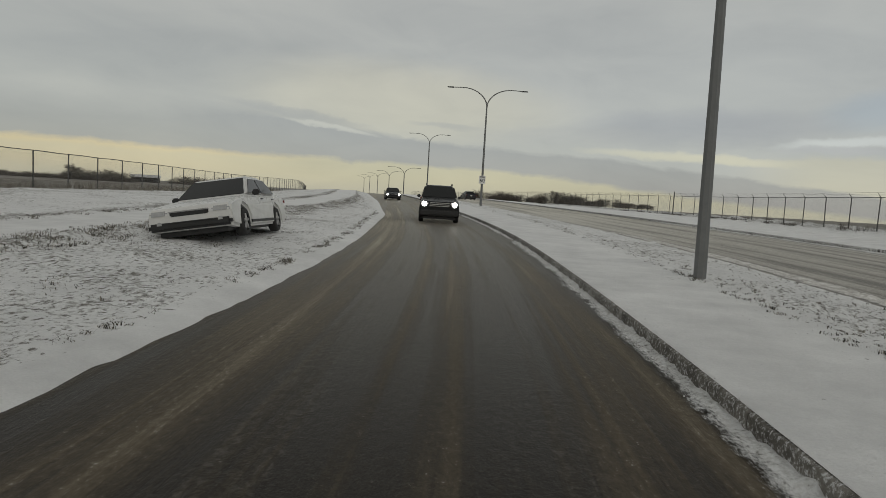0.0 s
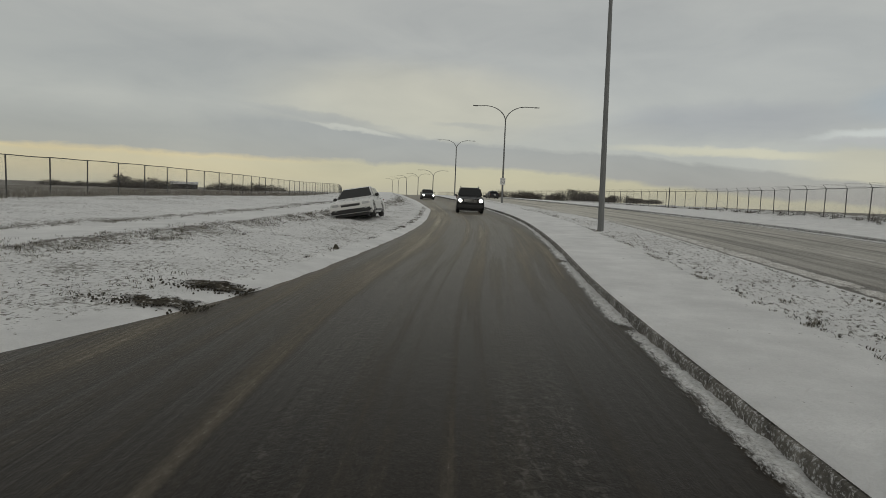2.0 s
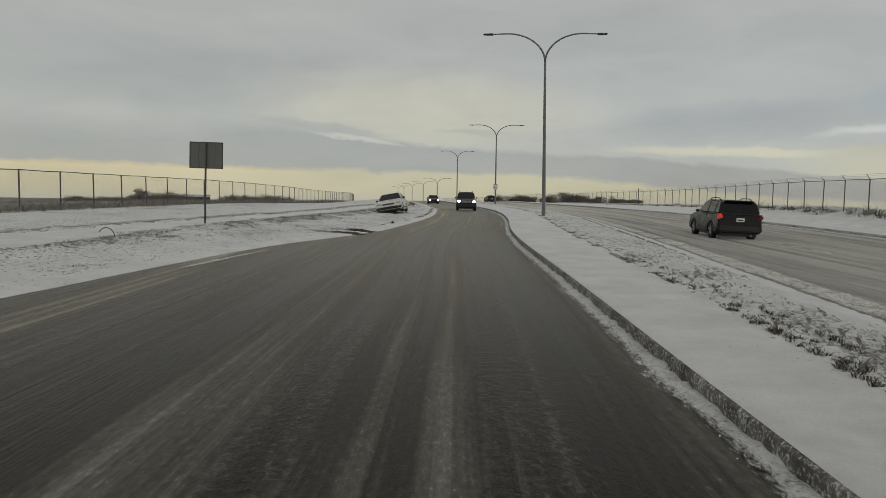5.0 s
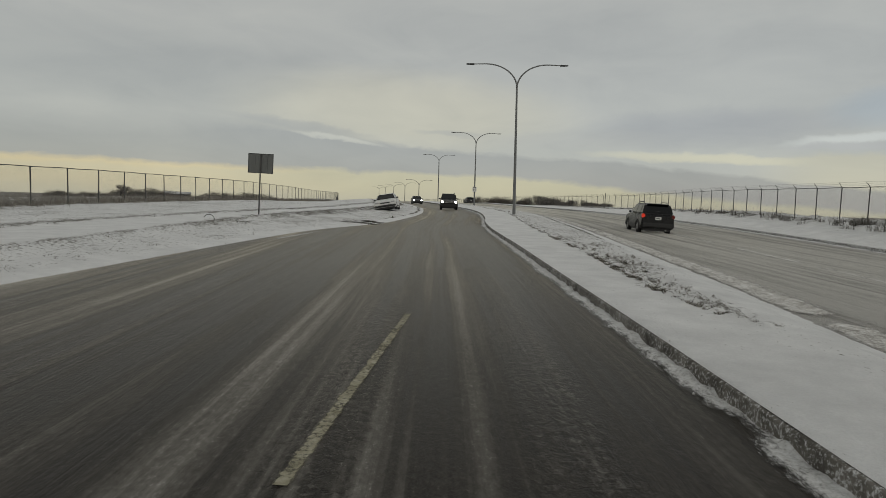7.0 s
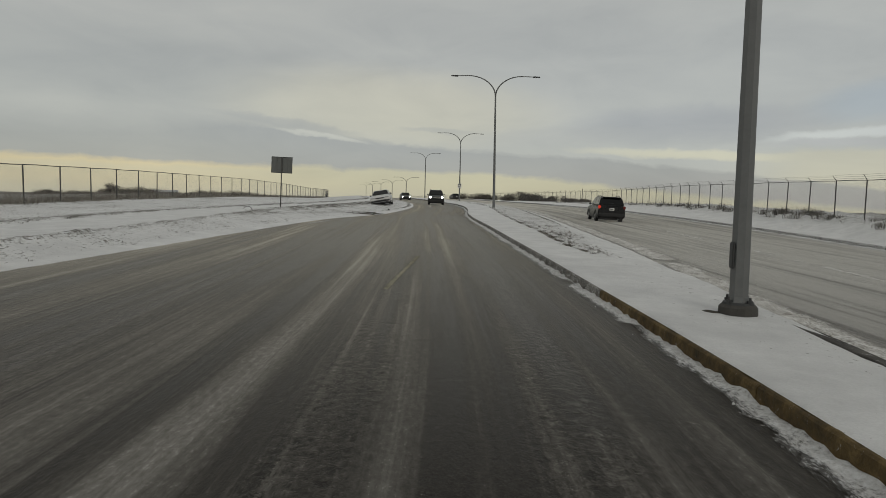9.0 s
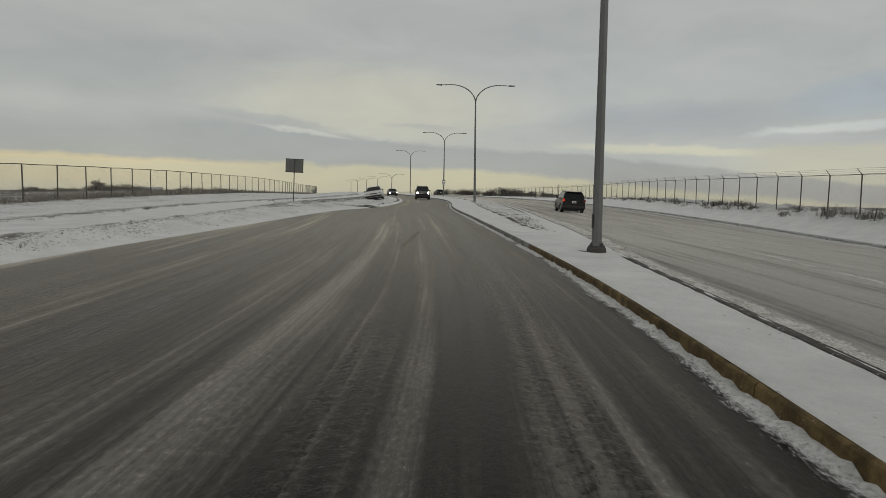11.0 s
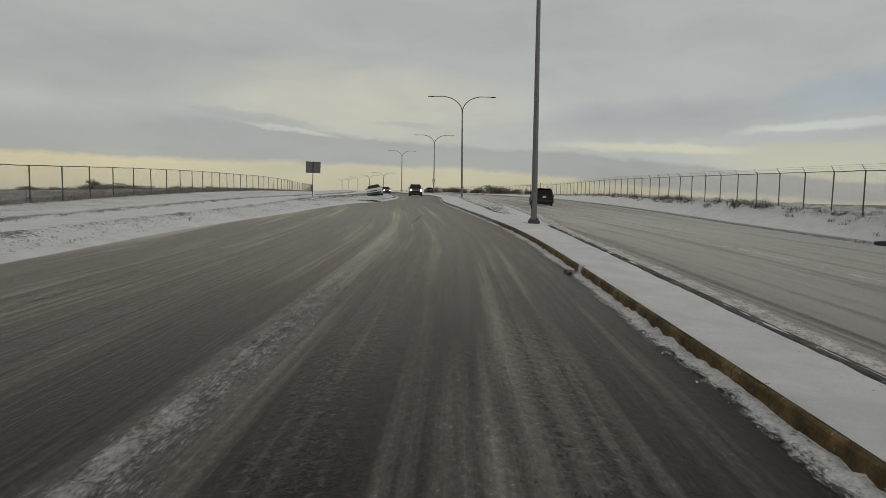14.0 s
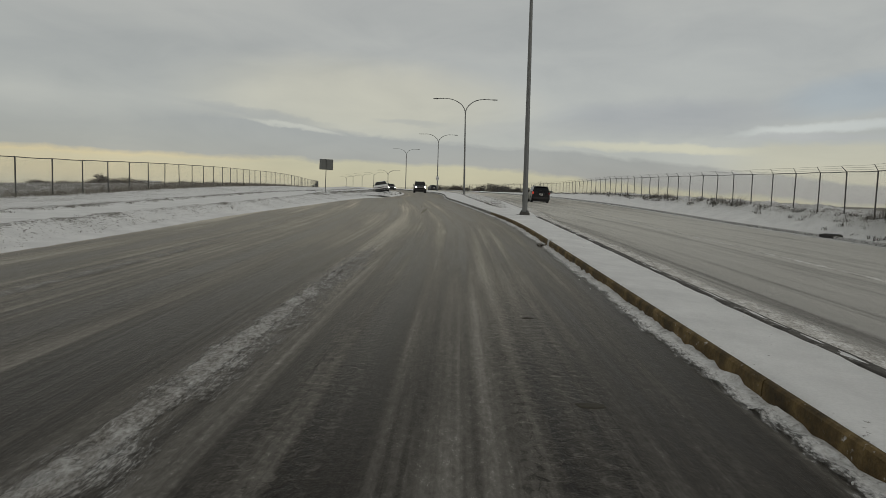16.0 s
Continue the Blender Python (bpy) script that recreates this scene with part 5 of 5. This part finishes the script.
spots = []
for _ in range(2400):
    y = rnd.uniform(-60, 95)
    x = q_fence_r(y) + rnd.gauss(.1, .55)
    if clumpy(x, y, 2.5, -.08):
        spots.append((x, y, 16, rnd.uniform(.08, .30), .25))
for _ in range(300):
    y = rnd.triangular(-58, 75, -15)
    x = q_fence_r(y) + rnd.gauss(-.2, .4)
    if clumpy(x, y, 4.0, .04):
        spots.append((x, y, 34, rnd.uniform(.25, .68), .34))
blades("fence_weeds", spots, M_WEED, "dark bare weeds and scrub under the perimeter fence", 4, "weeds", .45, 1.9)
spots = [(q_kerb(-45.4) - .13 + rnd.gauss(0, .05), -45.4 + rnd.gauss(0, .18), 9, .07, .06) for _ in range(26)]
blades("kerb_weeds", spots, M_GRASS, "dry weeds caught in snow against the kerb", 6, "weeds")


def bush(x, y, z, width, height, seed, n=700, name="bush", label="bare leafless bush in the distance", group="bushes"):
    """Many fine twigs about some leaning stems, with an uneven outline."""
    r = random.Random(seed)
    top = empty(name, pose(x, y, z), label, "bush", group)
    bm = bmesh.new()
    tips = []
    for _ in range(max(5, int(width * 2))):
        bx = r.uniform(-.5, .5) * width
        t = Vector((bx + r.gauss(0, .15) * height, r.gauss(0, .3), height * r.uniform(.45, .85) * (1 - .5 * abs(2 * bx / width) ** 2)))
        rod(bm, (bx, r.gauss(0, .2), -.1), t, .05, .015, 4)
        tips.append(t)
    part("stems", bm, M_BARK, top)
    V, F = [], []
    for _ in range(n):
        c = r.choice(tips)
        c = Vector((c.x + r.gauss(0, .16) * min(width, height * 1.6), c.y + r.gauss(0, .4), c.z * r.uniform(.05, 1.1) + r.gauss(0, .06) * height))
        c.z = max(.05, c.z)
        d = Vector((r.gauss(0, 1), r.gauss(0, 1), r.gauss(.5, .8))).normalized() * r.uniform(.18, .42) * (.5 + height / 6) * (1 if n < 9000 else .7)
        w = d.cross(Vector((r.gauss(0, 1), r.gauss(0, 1), r.gauss(0, 1)))).normalized() * (.05 if n < 9000 else .032) * (.5 + height / 3)
        i = len(V)
        V += [c - w, c + w, c + d]
        F.append((i, i + 1, i + 2))
    me = bpy.data.meshes.new("crown")
    me.from_pydata([tuple(v) for v in V], [], F)
    me.materials.append(M_TWIG)
    ob = new("crown", me)
    ob.parent = top
    return top


# Scrub behind the perimeter fence
for k, (x, y, w, h) in enumerate(((-11.5, 146, 7.5, 2.8), (-7.5, 150, 6, 2.3), (-3.5, 147, 5, 2.0), (3.2, 134, 8, 2.9), (7.6, 138, 6, 2.4), (11.5, 124, 7, 1.7), (16.5, 127, 6, 1.3))):
    bush(x, y, float(road_z(y)) + .0, w * 1.15, h, 40 + k, 11000, label="bare leafless bush behind the perimeter fence", group="bushes behind the perimeter fence")
for k in range(11):
    a = .20 + .024 * k
    bush(-10.8 + 600 * a, 3 + 600, -4.8, 26, 5.4 + 1.2 * (k % 3 == 0), 60 + k, 1100, label="low dark hedge on the far plain", group="far hedges")
# Trees and scrub across the field
for k in range(13):
    a = radians(31.0 + .72 * k)
    d = 355 + 12 * (k % 3)
    bush(-10.85 - d * math.sin(a), 3.4 + d * math.cos(a), -.5, 11, (5.8 + 2.0 * ((k * 7) % 5) / 5) * (1 if k < 6 else .5), 80 + k, 3000, label="bare scrub at the far edge of the field", group="scrub across the field")
for k in range(9):
    a = radians(21.6 + .68 * k)
    d = 470 + 15 * (k % 2)
    bush(-10.85 - d * math.sin(a), 3.4 + d * math.cos(a), -.4, 10, 5.8 + 2.4 * ((k * 5) % 4) / 4, 100 + k, 2600, label="bare scrub at the far edge of the field", group="scrub across the field")


def bare_tree(x, y, z, h, seed):
    r = random.Random(seed)
    top = empty("tree", pose(x, y, z), "bare winter tree standing above the far scrub", "tree")
    trunk, crown = bmesh.new(), bmesh.new()

    def grow(p, d, length, rad, level):
        q = p + d * length
        rod(trunk if level < 2 else crown, p, q, rad, rad * .65, 5 if level < 3 else 3)
        if level < 5:
            for _ in range(3 if level else 5):
                e = (d + Vector((r.gauss(0, .85), r.gauss(0, .85), r.gauss(.0, .3)))).normalized()
                grow(q, e, length * r.uniform(.68, .92), rad * .68, level + 1)

    grow(Vector((0, 0, -.2)), Vector((0, 0, 1)), h * .15, h * .030, 0)
    part("trunk", trunk, M_BARK, top)
    part("crown", crown, M_TWIG, top, "fine bare branches")


bare_tree(-208, 288, -1.0, 17, 3)


def shed():
    x, y = -250.0, 428.0
    top = empty("shed", pose(x, y, -.4, 0, 0, 28), "long low dark shed with a snowy roof", "building")
    bm = bmesh.new()
    for v in ((-9, -4, 0), (9, -4, 0), (9, 4, 0), (-9, 4, 0), (-9, -4, 3.6), (9, -4, 3.6), (9, 4, 3.6), (-9, 4, 3.6)):
        bm.verts.new(v)
    bm.verts.ensure_lookup_table()
    for f in ((0, 1, 5, 4), (1, 2, 6, 5), (2, 3, 7, 6), (3, 0, 4, 7)):
        bm.faces.new([bm.verts[i] for i in f])
    part("wall", bm, M_BARK, top, "dark timber walls")
    bm = bmesh.new()
    vs = [bm.verts.new(v) for v in ((-9.5, -4.6, 3.5), (9.5, -4.6, 3.5), (9.5, 0, 5.4), (-9.5, 0, 5.4), (9.5, 4.6, 3.5), (-9.5, 4.6, 3.5))]
    bm.faces.new(vs[:4])
    bm.faces.new((vs[3], vs[2], vs[4], vs[5]))
    bmesh.ops.solidify(bm, geom=list(bm.faces), thickness=.25)
    part("roof", bm, M_SNOW, top, "snow-covered roof")
    for k in range(4):
        part("door", box(bmesh.new(), -6.6 + 4.4 * k, -4.05, 1.5, 3.0, .1, 2.8, .02), M_TRIM, top)


shed()
